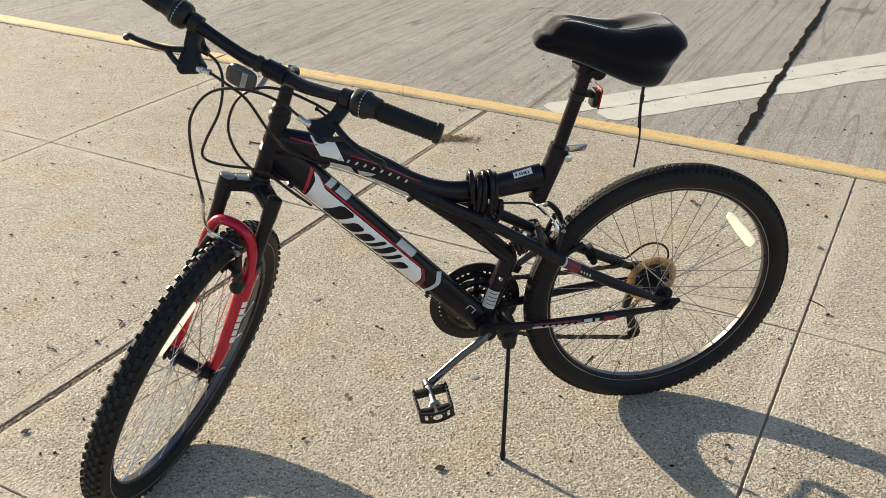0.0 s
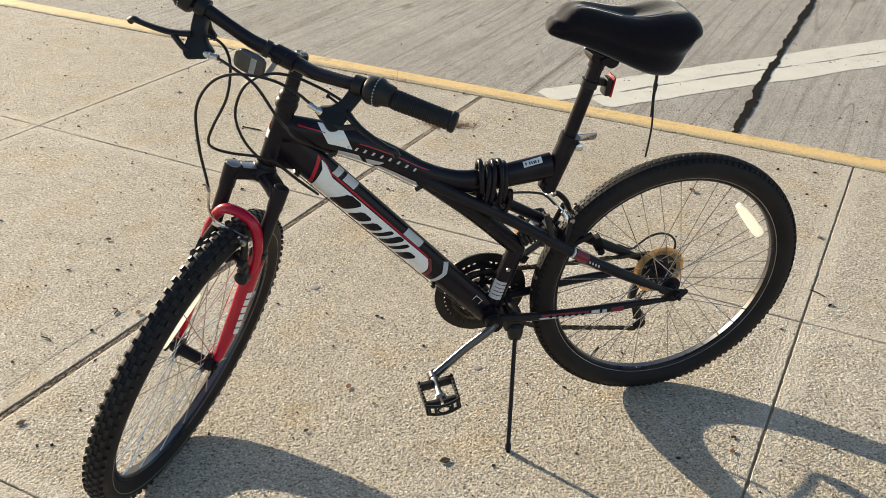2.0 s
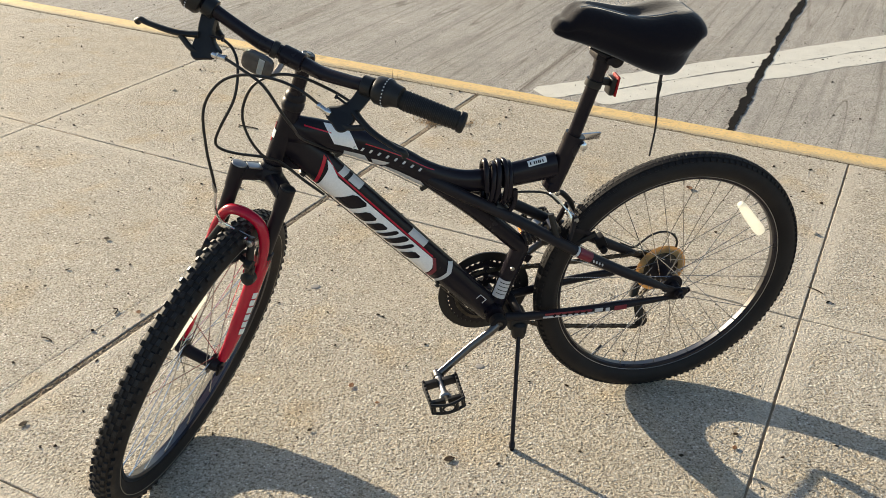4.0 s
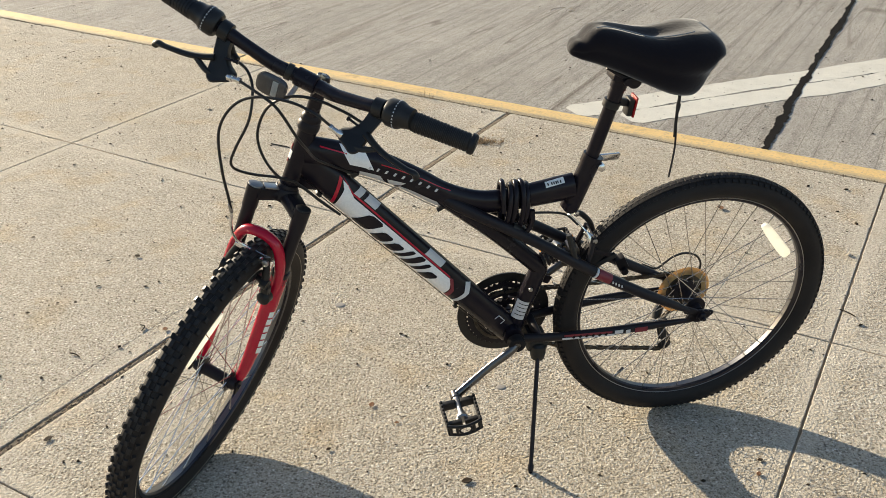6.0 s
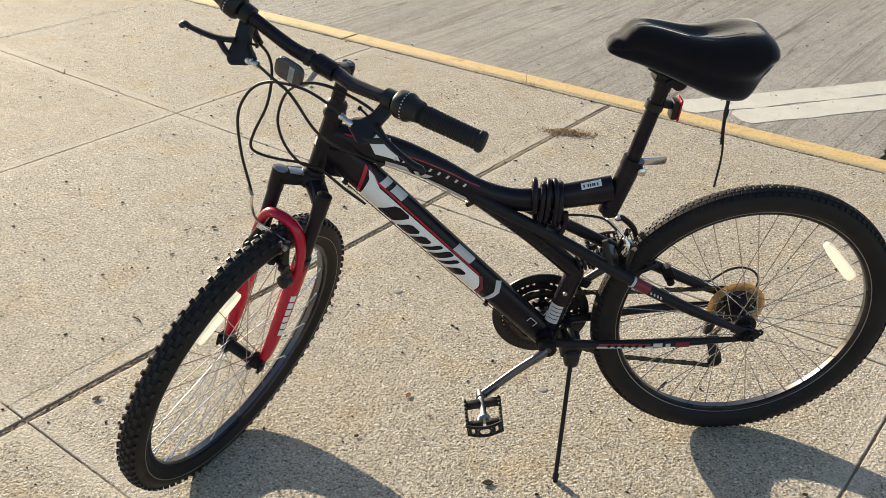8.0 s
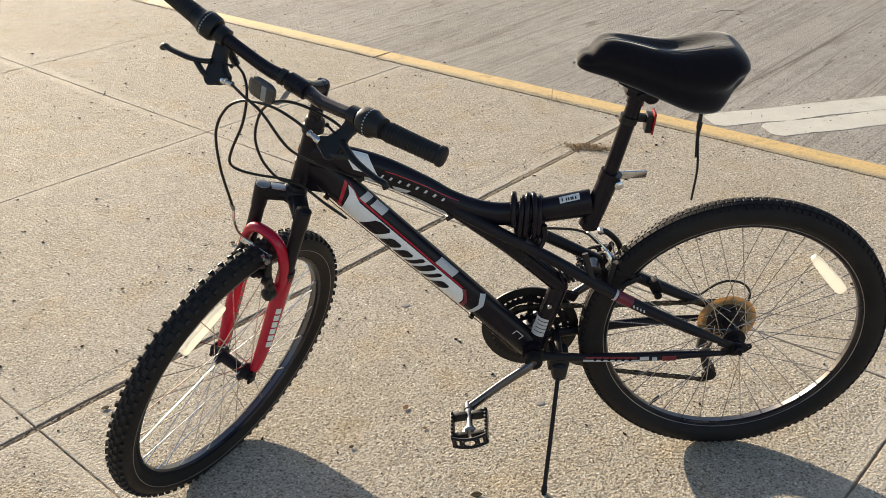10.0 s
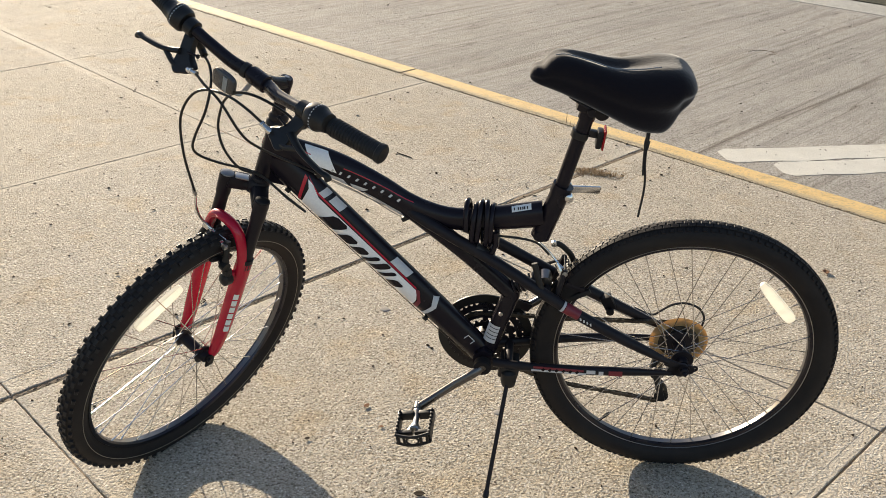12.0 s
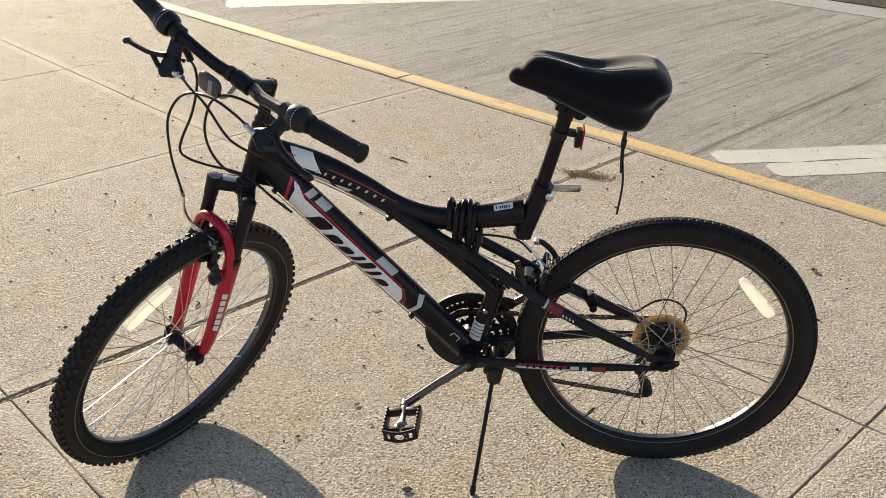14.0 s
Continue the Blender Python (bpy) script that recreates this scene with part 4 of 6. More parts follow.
# printed bars along the outside of the chain stay
for x0, x1, up, h, mat, words in ((0.322, 0.204, -0.0045, 0.0045, SILVER, "pale stripe"), (0.318, 0.210, 0.0032, 0.0055, MAROON, "dark red bar"), (0.204, 0.185, 0.0015, 0.0090, SILVER, "pale bar"), (0.178, 0.168, -0.0010, 0.0100, SILVER, "pale bar"), (0.157, 0.128, 0.0, 0.0125, MAROON, "dark red bar")):
    bm = bmesh.new()
    z0, z1 = (-0.0225 + (0.22 - x) * 0.05 + up for x in (x0, x1))
    y0, y1 = (stay_side(x) + 0.0007 for x in (x0, x1))
    block(bm, along((x0, y0, z0), (x1, y1, z1)), (h, 0.0012, abs(x1 - x0)), 0)
    part("stay_mark", bm, mat, arm, words, smooth=False)
for k in range(6):
    bm = bmesh.new()
    x = 0.296 - 0.0145 * k
    z, y = -0.0225 + (0.22 - x) * 0.05 - 0.001, stay_side(x) + 0.0014
    bar(bm, (x + 0.002, y, z - 0.003), (x - 0.002, y, z + 0.003), 0.0055, 0.0012, bevel=0)
    part("stay_mark", bm, BLACK, arm, "small black bar", smooth=False)
for k in range(4):
    bm = bmesh.new()
    p = Vector((0.2275, 0.0569, 0.1200)).lerp(Vector((0.2060, 0.0579, 0.1080)), k / 3) + Vector((0, 0.0122, 0))
    bar(bm, p + Vector((0, 0, -0.003)), p + Vector((0.001, 0, 0.003)), 0.0032, 0.0012, bevel=0)
    part("stay_mark", bm, SILVER, arm, "small pale bar", smooth=False)
# shock unit between knee and swingarm
bm = bmesh.new()
rod(bm, (0.372, 0, 0.150), (0.312, 0, 0.168), 0.0085)
lathe(bm, [(0.006, -0.019), (0.015, -0.017), (0.015, 0.017), (0.006, 0.019)], pose(0.305, 0, 0.170) @ AXIS_Y, 14)
shock = part("shock", bm, CRANK, bike, "short coil shock")
bm = bmesh.new()
line = []
for k in range(90):
    a, t = k * 2 * math.pi / 15, k / 89
    c = Vector((0.370, 0, 0.1506)).lerp(Vector((0.318, 0, 0.166)), t)
    line.append(c + Vector((0.287, 0, 0.958)) * 0.0165 * math.cos(a) + Vector((0, 1, 0)) * 0.0165 * math.sin(a))
tube(bm, line, 0.003, 6)
part("spring", bm, SATIN, shock)

# ---- rear brake ----
bm = bmesh.new()
for s in (1, -1):
    tube(bm, curve([(0.285, 0.040 * s, 0.140), (0.276, 0.036 * s, 0.170), (0.266, 0.026 * s, 0.212)], 4), 0.0062, 8)
    bar(bm, (0.262, 0.022 * s, 0.176), (0.222, 0.018 * s, 0.158), 0.011, 0.008)
rod(bm, (0.266, -0.028, 0.212), (0.266, 0.028, 0.212), 0.0016, 8)
brake = part("rear_brake", bm, SATIN, bike, "dark cantilever rear brake")
for s in (1, -1):
    bm = bmesh.new()
    lathe(bm, [(0.003, -0.004), (0.0058, -0.003), (0.0058, 0.003), (0.003, 0.004)], pose(0.266, 0.030 * s, 0.205, 0, 0, 0 if s == 1 else 180) @ AXIS_Y, 10)
    bar(bm, (0.270, 0.031 * s, 0.196), (0.276, 0.034 * s, 0.170), 0.006, 0.003)
    part("spring_clip", bm, ALLOY, brake, "bright spring clip")
bm = bmesh.new()
bar(bm, (0.281, 0.018, 0.216), (0.268, 0.028, 0.194), 0.010, 0.006, bevel=0.002)
rod(bm, (0.284, 0.016, 0.222), (0.278, 0.020, 0.212), 0.0055, 10)
part("noodle_holder", bm, CHROME, brake, "bright noodle holder")
bm = bmesh.new()
tube(bm, curve([(0.306, 0.052, 0.160), (0.318, 0.048, 0.192), (0.330, 0.041, 0.234)], 4), 0.0065, 10, wide=0.0045)
part("brake_arm", bm, PLASTIC, brake)
bm = bmesh.new()
tube(bm, curve([(0.290, -0.036, 0.236), (0.276, -0.040, 0.232), (0.252, -0.044, 0.206), (0.240, -0.046, 0.176)], 4), 0.0062, 10)
part("brake_arm", bm, PLASTIC, brake)
bm = bmesh.new()
lathe(bm, [(0.003, -0.006), (0.0062, -0.005), (0.0062, 0.005), (0.003, 0.006)], pose(0.290, -0.034, 0.238) @ AXIS_Y, 12)
part("bolt", bm, CHROME, brake, "bright clamp bolt")
bm = bmesh.new()
block(bm, pose(0.162, -0.047, 0.087, 0, 28, 0), (0.024, 0.022, 0.036), 0.004)
lathe(bm, [(0.004, -0.010), (0.0085, -0.008), (0.0085, 0.008), (0.004, 0.010)], pose(0.157, -0.036, 0.072) @ AXIS_Y, 12)
part("brake_boss", bm, DULL, brake)
for s in (1, -1):
    bm = bmesh.new()
    block(bm, pose(0.232, 0.019 * s, 0.146, 0, 28, 0), (0.052, 0.009, 0.012), 0.003)
    part("brake_pad", bm, GRIP, brake)
bm = bmesh.new()
tube(bm, curve([(0.322, 0.004, 0.262), (0.300, 0.006, 0.240), (0.283, 0.012, 0.222), (0.270, 0.024, 0.214)], 6), 0.0024, 8)
part("noodle", bm, CHROME, brake, "bright bent noodle")

# ---- drivetrain ----
BB = Vector((0.428, 0, -0.028))


def ring(bm, radius, inner, y, thick, teeth, holes=0):
    """A toothed ring in the bike's plane."""
    n = teeth * 4
    rows = []
    for side in (-thick / 2, thick / 2):
        outer, inn = [], []
        for k in range(n):
            a = 2 * math.pi * k / n
            r = radius + (0.0055 if k % 4 in (1, 2) else 0.0) * (0.5 if k % 4 == 0 else 1)
            outer.append(bm.verts.new((BB.x + r * math.cos(a), y + side, BB.z + r * math.sin(a))))
            inn.append(bm.verts.new((BB.x + inner * math.cos(a), y + side, BB.z + inner * math.sin(a))))
        rows.append((outer, inn))
    (o0, i0), (o1, i1) = rows
    for k in range(n):
        j = (k + 1) % n
        bm.faces.new((o0[k], o0[j], i0[j], i0[k]))
        bm.faces.new((o1[k], i1[k], i1[j], o1[j]))
        bm.faces.new((o0[k], o1[k], o1[j], o0[j]))
        bm.faces.new((i0[k], i0[j], i1[j], i1[k]))


bm = bmesh.new()
lathe(bm, [(0.012, -0.070), (0.020, -0.068), (0.024, -0.045), (0.024, -0.036), (0.016, -0.034)], pose(*BB) @ AXIS_Y, 20)
for k in range(5):
    a = 2 * math.pi * k / 5 + 0.3
    bar(bm, BB + Vector((0.015 * math.cos(a), -0.050, 0.015 * math.sin(a))), BB + Vector((0.078 * math.cos(a), -0.052, 0.078 * math.sin(a))), 0.013, 0.005)
crankset = part("chainset", bm, SATIN, bike, "black triple chainset with a plastic guard")
for radius, inner, y, teeth in ((0.084, 0.071, -0.054, 42), (0.065, 0.054, -0.047, 34), (0.047, 0.036, -0.040, 24)):
    bm = bmesh.new()
    ring(bm, radius, inner, y, 0.0022, teeth)
    part("chainring", bm, SATIN, crankset, smooth=False)
bm = bmesh.new()
lathe(bm, [(0.0865, -0.0605), (0.1075, -0.0615), (0.1080, -0.0575), (0.0865, -0.0570)], pose(*BB) @ AXIS_Y, 56, True)
for k in range(5):
    a = 2 * math.pi * k / 5 + 0.3
    bar(bm, BB + Vector((0.070 * math.cos(a), -0.0585, 0.070 * math.sin(a))), BB + Vector((0.092 * math.cos(a), -0.0585, 0.092 * math.sin(a))), 0.020, 0.0025, bevel=0)
part("chain_guard", bm, PLASTIC, crankset, "black plastic chain guard")


def crank(a, b, y0, y1):
    bm = bmesh.new()
    a, b = Vector((a[0], y0, a[1])), Vector((b[0], y1, b[1]))
    pts = [a, a.lerp(b, 0.12) + Vector((0, (y1 - y0) * 0.25, 0)), a.lerp(b, 0.5), b]
    tube(bm, curve(pts, 4), [0.0125, 0.0118, 0.011, 0.0105, 0.010, 0.010, 0.0095, 0.0095, 0.009, 0.009, 0.009, 0.0095, 0.0105], 14, wide=[0.0085] * 13)
    for end, r in ((a, 0.0110), (b, 0.0125)):
        lathe(bm, [(r * 0.7, -0.0105), (r, -0.0085), (r, 0.0085), (r * 0.7, 0.0105)], Matrix.Translation(end) @ AXIS_Y, 18)
    arm_part = part("crank_arm", bm, CRANK, crankset, "worn grey alloy crank arm")
    bm = bmesh.new()
    o = 1 if y0 > 0 else -1
    lathe(bm, [(0.016, -0.014), (0.0190, -0.011), (0.0190, 0.006), (0.0165, 0.009), (0.010, 0.010), (0.008, 0.0085)], Matrix.Translation(a + Vector((0, 0.002 * o, 0))) @ pose(0, 0, 0, 0, 0, 0 if o == 1 else 180) @ AXIS_Y, 22)
    part("dust_cap", bm, DULL, arm_part, "round black cap")
    return arm_part


def pedal(at, y, s, tilt, lens):
    """A cage pedal on its axle; at: (x, z) of the axle, y: its inner end, s: side."""
    bm = bmesh.new()
    m = pose(at[0], y + s * 0.050, at[1], 0, tilt, 0)
    spin = m @ (AXIS_Y if s == 1 else pose(0, 0, 0, 90, 0, 0))
    lathe(bm, [(0.0085, -0.052), (0.0105, -0.048), (0.0105, -0.038), (0.0070, -0.030), (0.0068, -0.010), (0.0085, 0.004), (0.0125, 0.014), (0.0100, 0.018)], spin, 18)
    for q in (1, -1):
        tube(bm, [m @ Vector((q * 0.003, s * 0.004, 0)), m @ Vector((q * 0.010, s * 0.016, 0)), m @ Vector((q * 0.016, s * 0.026, 0))], [0.007, 0.006, 0.004], 8)
    ped = part("pedal", bm, ALLOY, bike, "black cage pedal with a bright axle")
    bm = bmesh.new()
    for q in (1, -1):
        block(bm, m @ pose(q * 0.036, 0, 0, 0, 0, q * s * 2), (0.0065, 0.078, 0.021), 0.0015)
        for k in range(7):
            block(bm, m @ pose(q * 0.036, -0.034 + k * 0.0113, 0.0120), (0.0050, 0.0062, 0.0065), 0.0014)
            block(bm, m @ pose(q * 0.036, -0.034 + k * 0.0113, -0.0120), (0.0050, 0.0062, 0.0065), 0.0014)
        block(bm, m @ pose(q * 0.0225, -s * 0.033, 0), (0.034, 0.011, 0.019), 0.002)
        block(bm, m @ pose(q * 0.020, s * 0.026, 0), (0.034, 0.010, 0.016), 0.002)
    # bowed outer end: two rails, an oval hole between two round ones
    def bow(x):
        return s * (0.039 + 0.011 * math.cos(math.pi * x / 0.078))
    for z in (0.0115, -0.0115):
        tube(bm, [m @ Vector((-0.037 + k * 0.004625, bow(-0.037 + k * 0.004625), z)) for k in range(17)], 0.0034, 8)
    tube(bm, [m @ Vector((0.013 * math.cos(a), bow(0.013 * math.cos(a)), 0.0105 * math.sin(a))) for a in (2 * math.pi * k / 20 for k in range(20))], 0.0024, 6, True)
    for q in (1, -1):
        for x in (0.018, 0.031):
            tube(bm, [m @ Vector((q * x, bow(x), -0.009)), m @ Vector((q * x, bow(x), 0.009))], 0.0035, 8)
    part("cage", bm, PLASTIC, ped, "black toothed cage")
    for q in (1, -1) if lens else ():
        bm = bmesh.new()
        block(bm, m @ pose(q * 0.0415, 0, 0), (0.004, 0.038, 0.011), 0.001)
        part("pedal_reflector", bm, lens, ped, "amber reflector")


bm = bmesh.new()
lathe(bm, [(0.002, 0.0), (0.0048, 0.0), (0.0048, 0.003), (0.002, 0.004)], pose(0.394, 0.0185, 0.086) @ AXIS_Y, 12)
part("bolt", bm, ALLOY, frame_body)
crank((0.428, -0.028), (0.567, -0.136), 0.058, 0.086)
pedal((0.567, -0.136), 0.092, 1, 9, None)
crank((0.428, -0.028), (0.276, 0.072), -0.078, -0.098)
pedal((0.276, 0.072), -0.104, -1, 20, LENS_AMBER)

# sprockets and the amber spoke guard
bm = bmesh.new()
for i, r in enumerate((0.056, 0.048, 0.041, 0.035, 0.030, 0.027)):
    lathe(bm, [(0.015, -0.0395 - i * 0.0042), (r, -0.0395 - i * 0.0042), (r, -0.0375 - i * 0.0042), (0.015, -0.0370 - i * 0.0042)], AXIS_Y, 36)
lathe(bm, [(0.012, -0.064), (0.018, -0.063), (0.018, -0.036), (0.012, -0.035)], AXIS_Y, 18)
part("sprockets", bm, CHAIN, bike, "oily dark sprockets")
bm = bmesh.new()
lathe(bm, [(0.044, -0.0340), (0.0615, -0.0352), (0.0635, -0.0345), (0.0615, -0.0338), (0.044, -0.0325)], AXIS_Y, 48, True)
part("spoke_guard", bm, AMBER, bike, "dusty amber plastic spoke guard disc")

# chain: one small plate pair to each half inch
chain_line = curve([(0.428, -0.047, 0.038), (0.26, -0.047, 0.036), (0.030, -0.046, 0.042), (-0.020, -0.046, 0.036), (-0.044, -0.046, 0.0), (-0.028, -0.046, -0.036), (0.005, -0.047, -0.055), (0.030, -0.047, -0.085), (0.035, -0.047, -0.110), (0.011, -0.047, -0.141), (0.007, -0.047, -0.168), (0.030, -0.047, -0.185), (0.06, -0.047, -0.178), (0.25, -0.047, -0.148), (0.34, -0.047, -0.118), (0.40, -0.047, -0.094), (0.455, -0.047, -0.088), (0.490, -0.047, -0.055), (0.495, -0.047, -0.020), (0.475, -0.047, 0.020)], 40, True)
bm = bmesh.new()
acc, last, flip = 0.0, chain_line[0], 0
marks_on = [last]
for p in chain_line[1:]:
    acc += (p - last).length
    last = p
    if acc >= 0.0127:
        acc = 0.0
        marks_on.append(p)
for a, b in zip(marks_on, marks_on[1:]):
    flip ^= 1
    off = 0.0036 if flip else 0.0026
    m = along(a, b)
    for s in (1, -1):
        block(bm, m @ pose(0, off * s, 0), (0.0078 if flip else 0.007, 0.001, 0.0185))
    lathe(bm, [(0.0036, -0.0032), (0.0036, 0.0032)], Matrix.Translation(a) @ AXIS_Y, 8)
part("chain", bm, CHAIN, bike, "oily chain", smooth=False)

# rear derailleur and its cable loop
bm = bmesh.new()
tube(bm, curve([(0.006, -0.070, -0.012), (0.012, -0.078, -0.045), (0.030, -0.076, -0.080), (0.038, -0.066, -0.105)], 4), 0.011, 10)
bar(bm, (0.036, -0.056, -0.100), (0.014, -0.056, -0.176), 0.017, 0.003)
bar(bm, (0.036, -0.038, -0.100), (0.014, -0.038, -0.176), 0.015, 0.003)
for x, z in ((0.032, -0.104), (0.015, -0.169)):
    lathe(bm, [(0.006, -0.0535), (0.0165, -0.0505), (0.0165, -0.0445), (0.006, -0.0415)], pose(x, 0, z) @ AXIS_Y, 16)
part("rear_derailleur", bm, PLASTIC, bike, "black rear derailleur")
bm = bmesh.new()
bar(bm, (0.375, -0.030, 0.088), (0.330, -0.052, 0.062), 0.020, 0.003)
bar(bm, (0.375, -0.030, 0.088), (0.330, -0.040, 0.062), 0.020, 0.003)
bar(bm, (0.386, -0.018, 0.100), (0.368, -0.046, 0.082), 0.024, 0.014)
part("front_derailleur", bm, SATIN, bike)

# kickstand
FOOT = BIKE.inverted() @ Vector((0.159, 1.803, 0.004))
bm = bmesh.new()
top_k = Vector((0.370, 0.040, -0.062))
tube(bm, curve([top_k, top_k.lerp(FOOT, 0.12), top_k.lerp(FOOT, 0.97), FOOT], 4), 0.0049, 12)
lathe(bm, [(0.005, -0.012), (0.0068, -0.010), (0.0068, 0.002), (0.005, 0.006)], Matrix.Translation(FOOT) @ (top_k - FOOT).to_track_quat("Z", "Y").to_matrix().to_4x4() @ pose(0, 0, 0.010), 12)
stand = part("kickstand", bm, SATIN, bike, "thin black kickstand, folded out")
bm = bmesh.new()
block(bm, pose(0.371, 0.012, -0.058, 0, -10, 0), (0.045, 0.062, 0.034), 0.007)
lathe(bm, [(0.008, -0.027), (0.0150, -0.023), (0.0180, -0.010), (0.0180, 0.010), (0.012, 0.016)], along((0.370, 0.040, -0.085), (0.370, 0.036, -0.05)), 18)
part("bracket", bm, PLASTIC, stand)

# ---- fork ----


def leg_l(s):
    """How far left the fork leg of that side stands."""
    return 0.007 + 0.051 * s


bm = bmesh.new()
lathe(bm, [(0.014, -0.030), (0.024, -0.026), (0.024, -0.004), (0.021, 0.000)], STEER @ pose(0.006, 0, 0), 20)
for s in (1, -1):
    tube(bm, [st(0.008, 0.006 * s, -0.018), st(0.030, 0.030 * s, -0.018), st(0.052, leg_l(s), -0.020)], [0.019, 0.017, 0.017], 14, wide=[0.016, 0.015, 0.016], side=AX)
    rod(bm, st(0.052, leg_l(s), -0.003), st(0.050, leg_l(s), -0.050), 0.0158, 18, 0.0150)
    rod(bm, st(0.050, leg_l(s), -0.045), st(0.050, leg_l(s), -0.170), 0.0136, 18)
    rod(bm, st(0.050, leg_l(s), -0.148), st(0.050, leg_l(s), -0.172), 0.0172, 18)
for s in (1, -1):
    bar(bm, st(0.006, 0.010 * s, -0.017), st(0.050, leg_l(s) * 0.92, -0.016), 0.030, 0.026, side=AX, bevel=0.004)
fork = part("fork", bm, SATIN, bike, "suspension fork with red lower legs, turned aside")
# alloy plate added on the black crown to give its top the sun's gleam
bm = bmesh.new()
bar(bm, st(0.022, -0.012, -0.0025), st(0.042, leg_l(-1) * 0.72, -0.0025), 0.020, 0.003, side=AX, bevel=0.001)
part("crown_glint", bm, ALLOY, fork, "bright plate added for the gleam on the crown's top")
for s in (1, -1):
    bm = bmesh.new()
    lathe(bm, [(0.011, 0.0), (0.0145, 0.001), (0.0138, 0.003), (0.009, 0.0045)], STEER @ pose(0.052, leg_l(s), -0.004), 18)
    # the far cap's sunlight is put into its colour; its twin stays black
    part("leg_cap", bm, PLASTIC if s > 0 else LIT_CAP, fork, "dark cap")
    bm = bmesh.new()
    pts = curve([st(0.050, leg_l(s), -0.158), st(0.050, leg_l(s), -0.24), st(0.050, leg_l(s) - 0.001 * s, -0.34), st(0.053, leg_l(s) - 0.004 * s, -0.412), st(0.060, leg_l(s) - 0.009 * s, -0.440)], 4)
    tube(bm, pts, spread([0.0176, 0.0186, 0.0176, 0.0150, 0.0096], 4), 18, wide=spread([0.0172, 0.0164, 0.0146, 0.0108, 0.0058], 4), side=SL)
    rod(bm, st(0.066, leg_l(s) - 0.006 * s, -0.190), st(0.082, leg_l(s) - 0.012 * s, -0.190), 0.0085, 12)
    leg = part("lower_leg", bm, RED, fork, "glossy red lower leg")
    bm = bmesh.new()
    block(bm, STEER @ pose(0.064, 0.003 + 0.0545 * s, -0.437, 0, 6, 0), (0.022, 0.006, 0.034), 0.003)
    part("dropout", bm, DULL, leg, "dark steel dropout")
    if s == 1:
        for k in range(6):
            bm = bmesh.new()
            u0 = -0.236 - k * 0.0182
            rows = []
            for j in range(5):
                a = radians(40 + 9 * j)
                rows.append([bm.verts.new(st(0.050 + 0.0190 * math.cos(a), leg_l(1) + 0.0172 * math.sin(a), u)) for u in (u0, u0 - 0.0145)])
            for j in range(4):
                bm.faces.new((rows[j][0], rows[j + 1][0], rows[j + 1][1], rows[j][1]))
            part("leg_mark", bm, STICKER, leg, "white bar")
bm = bmesh.new()
arch = curve([st(0.053, leg_l(-1), -0.225), st(0.060, leg_l(-1) - 0.003, -0.165), st(0.068, leg_l(-1) + 0.003, -0.118), st(0.075, -0.026, -0.085), st(0.078, 0.006, -0.075), st(0.075, 0.038, -0.085), st(0.068, leg_l(1) - 0.003, -0.118), st(0.060, leg_l(1) + 0.003, -0.165), st(0.053, leg_l(1), -0.225)], 5)
tube(bm, arch, 0.0100, 14, wide=0.0120, side=SF)
part("fork_arch", bm, RED, fork, "glossy red arch over the tyre")

# front brake
bm = bmesh.new()
for s in (1, -1):
    tube(bm, curve([st(0.084, 0.007 + 0.050 * s, -0.196), st(0.092, 0.007 + 0.045 * s, -0.172), st(0.096, 0.007 + 0.039 * s, -0.140), st(0.094, 0.007 + 0.030 * s, -0.106)], 4), spread([0.0100, 0.0092, 0.0074, 0.0066], 4), 10, wide=spread([0.0085, 0.0075, 0.0062, 0.0058], 4), side=SF)
    lathe(bm, [(0.006, -0.010), (0.0135, -0.008), (0.0135, 0.008), (0.006, 0.013)], STEER @ pose(0.088, 0.007 + 0.049 * s, -0.193, 0, 90, 0), 14)
    rod(bm, st(0.096, 0.007 + 0.044 * s, -0.160), st(0.090, 0.007 + 0.020 * s, -0.158), 0.0062, 10)
    rod(bm, st(0.098, 0.007 + 0.050 * s, -0.160), st(0.097, 0.007 + 0.036 * s, -0.160), 0.0105, 12)
    bar(bm, st(0.086, 0.007 + 0.052 * s, -0.192), st(0.092, 0.007 + 0.050 * s, -0.166), 0.016, 0.008, side=SL, bevel=0.003)
front_brake = part("front_brake", bm, PLASTIC, bike, "black linear-pull front brake")
for s in (1, -1):
    bm = bmesh.new()
    block(bm, STEER @ pose(0.086, 0.007 + 0.0185 * s, -0.160, 0, -12, 0), (0.060, 0.009, 0.012), 0.003)
    part("brake_pad", bm, GRIP, front_brake)
bm = bmesh.new()
rod(bm, st(0.094, 0.034, -0.106), st(0.094, -0.034, -0.106), 0.0012, 6)
rod(bm, st(0.100, 0.030, -0.113), st(0.108, 0.030, -0.113), 0.006, 10)
tube(bm, curve([st(0.128, -0.043, -0.035), st(0.123, -0.040, -0.060), st(0.112, -0.034, -0.085), st(0.102, -0.022, -0.100), st(0.096, -0.006, -0.105)], 5), 0.0028, 8)
bar(bm, st(0.100, -0.030, -0.108), st(0.100, 0.004, -0.108), 0.008, 0.004, side=SF)
part("noodle", bm, CHROME, front_brake, "bright bent noodle")
bm = bmesh.new()
lathe(bm, [(0.004, -0.004), (0.0065, -0.003), (0.0065, 0.003), (0.004, 0.004)], STEER @ pose(0.101, 0.040, -0.116, 0, 90, 0), 12)
part("bolt", bm, ALLOY, front_brake)

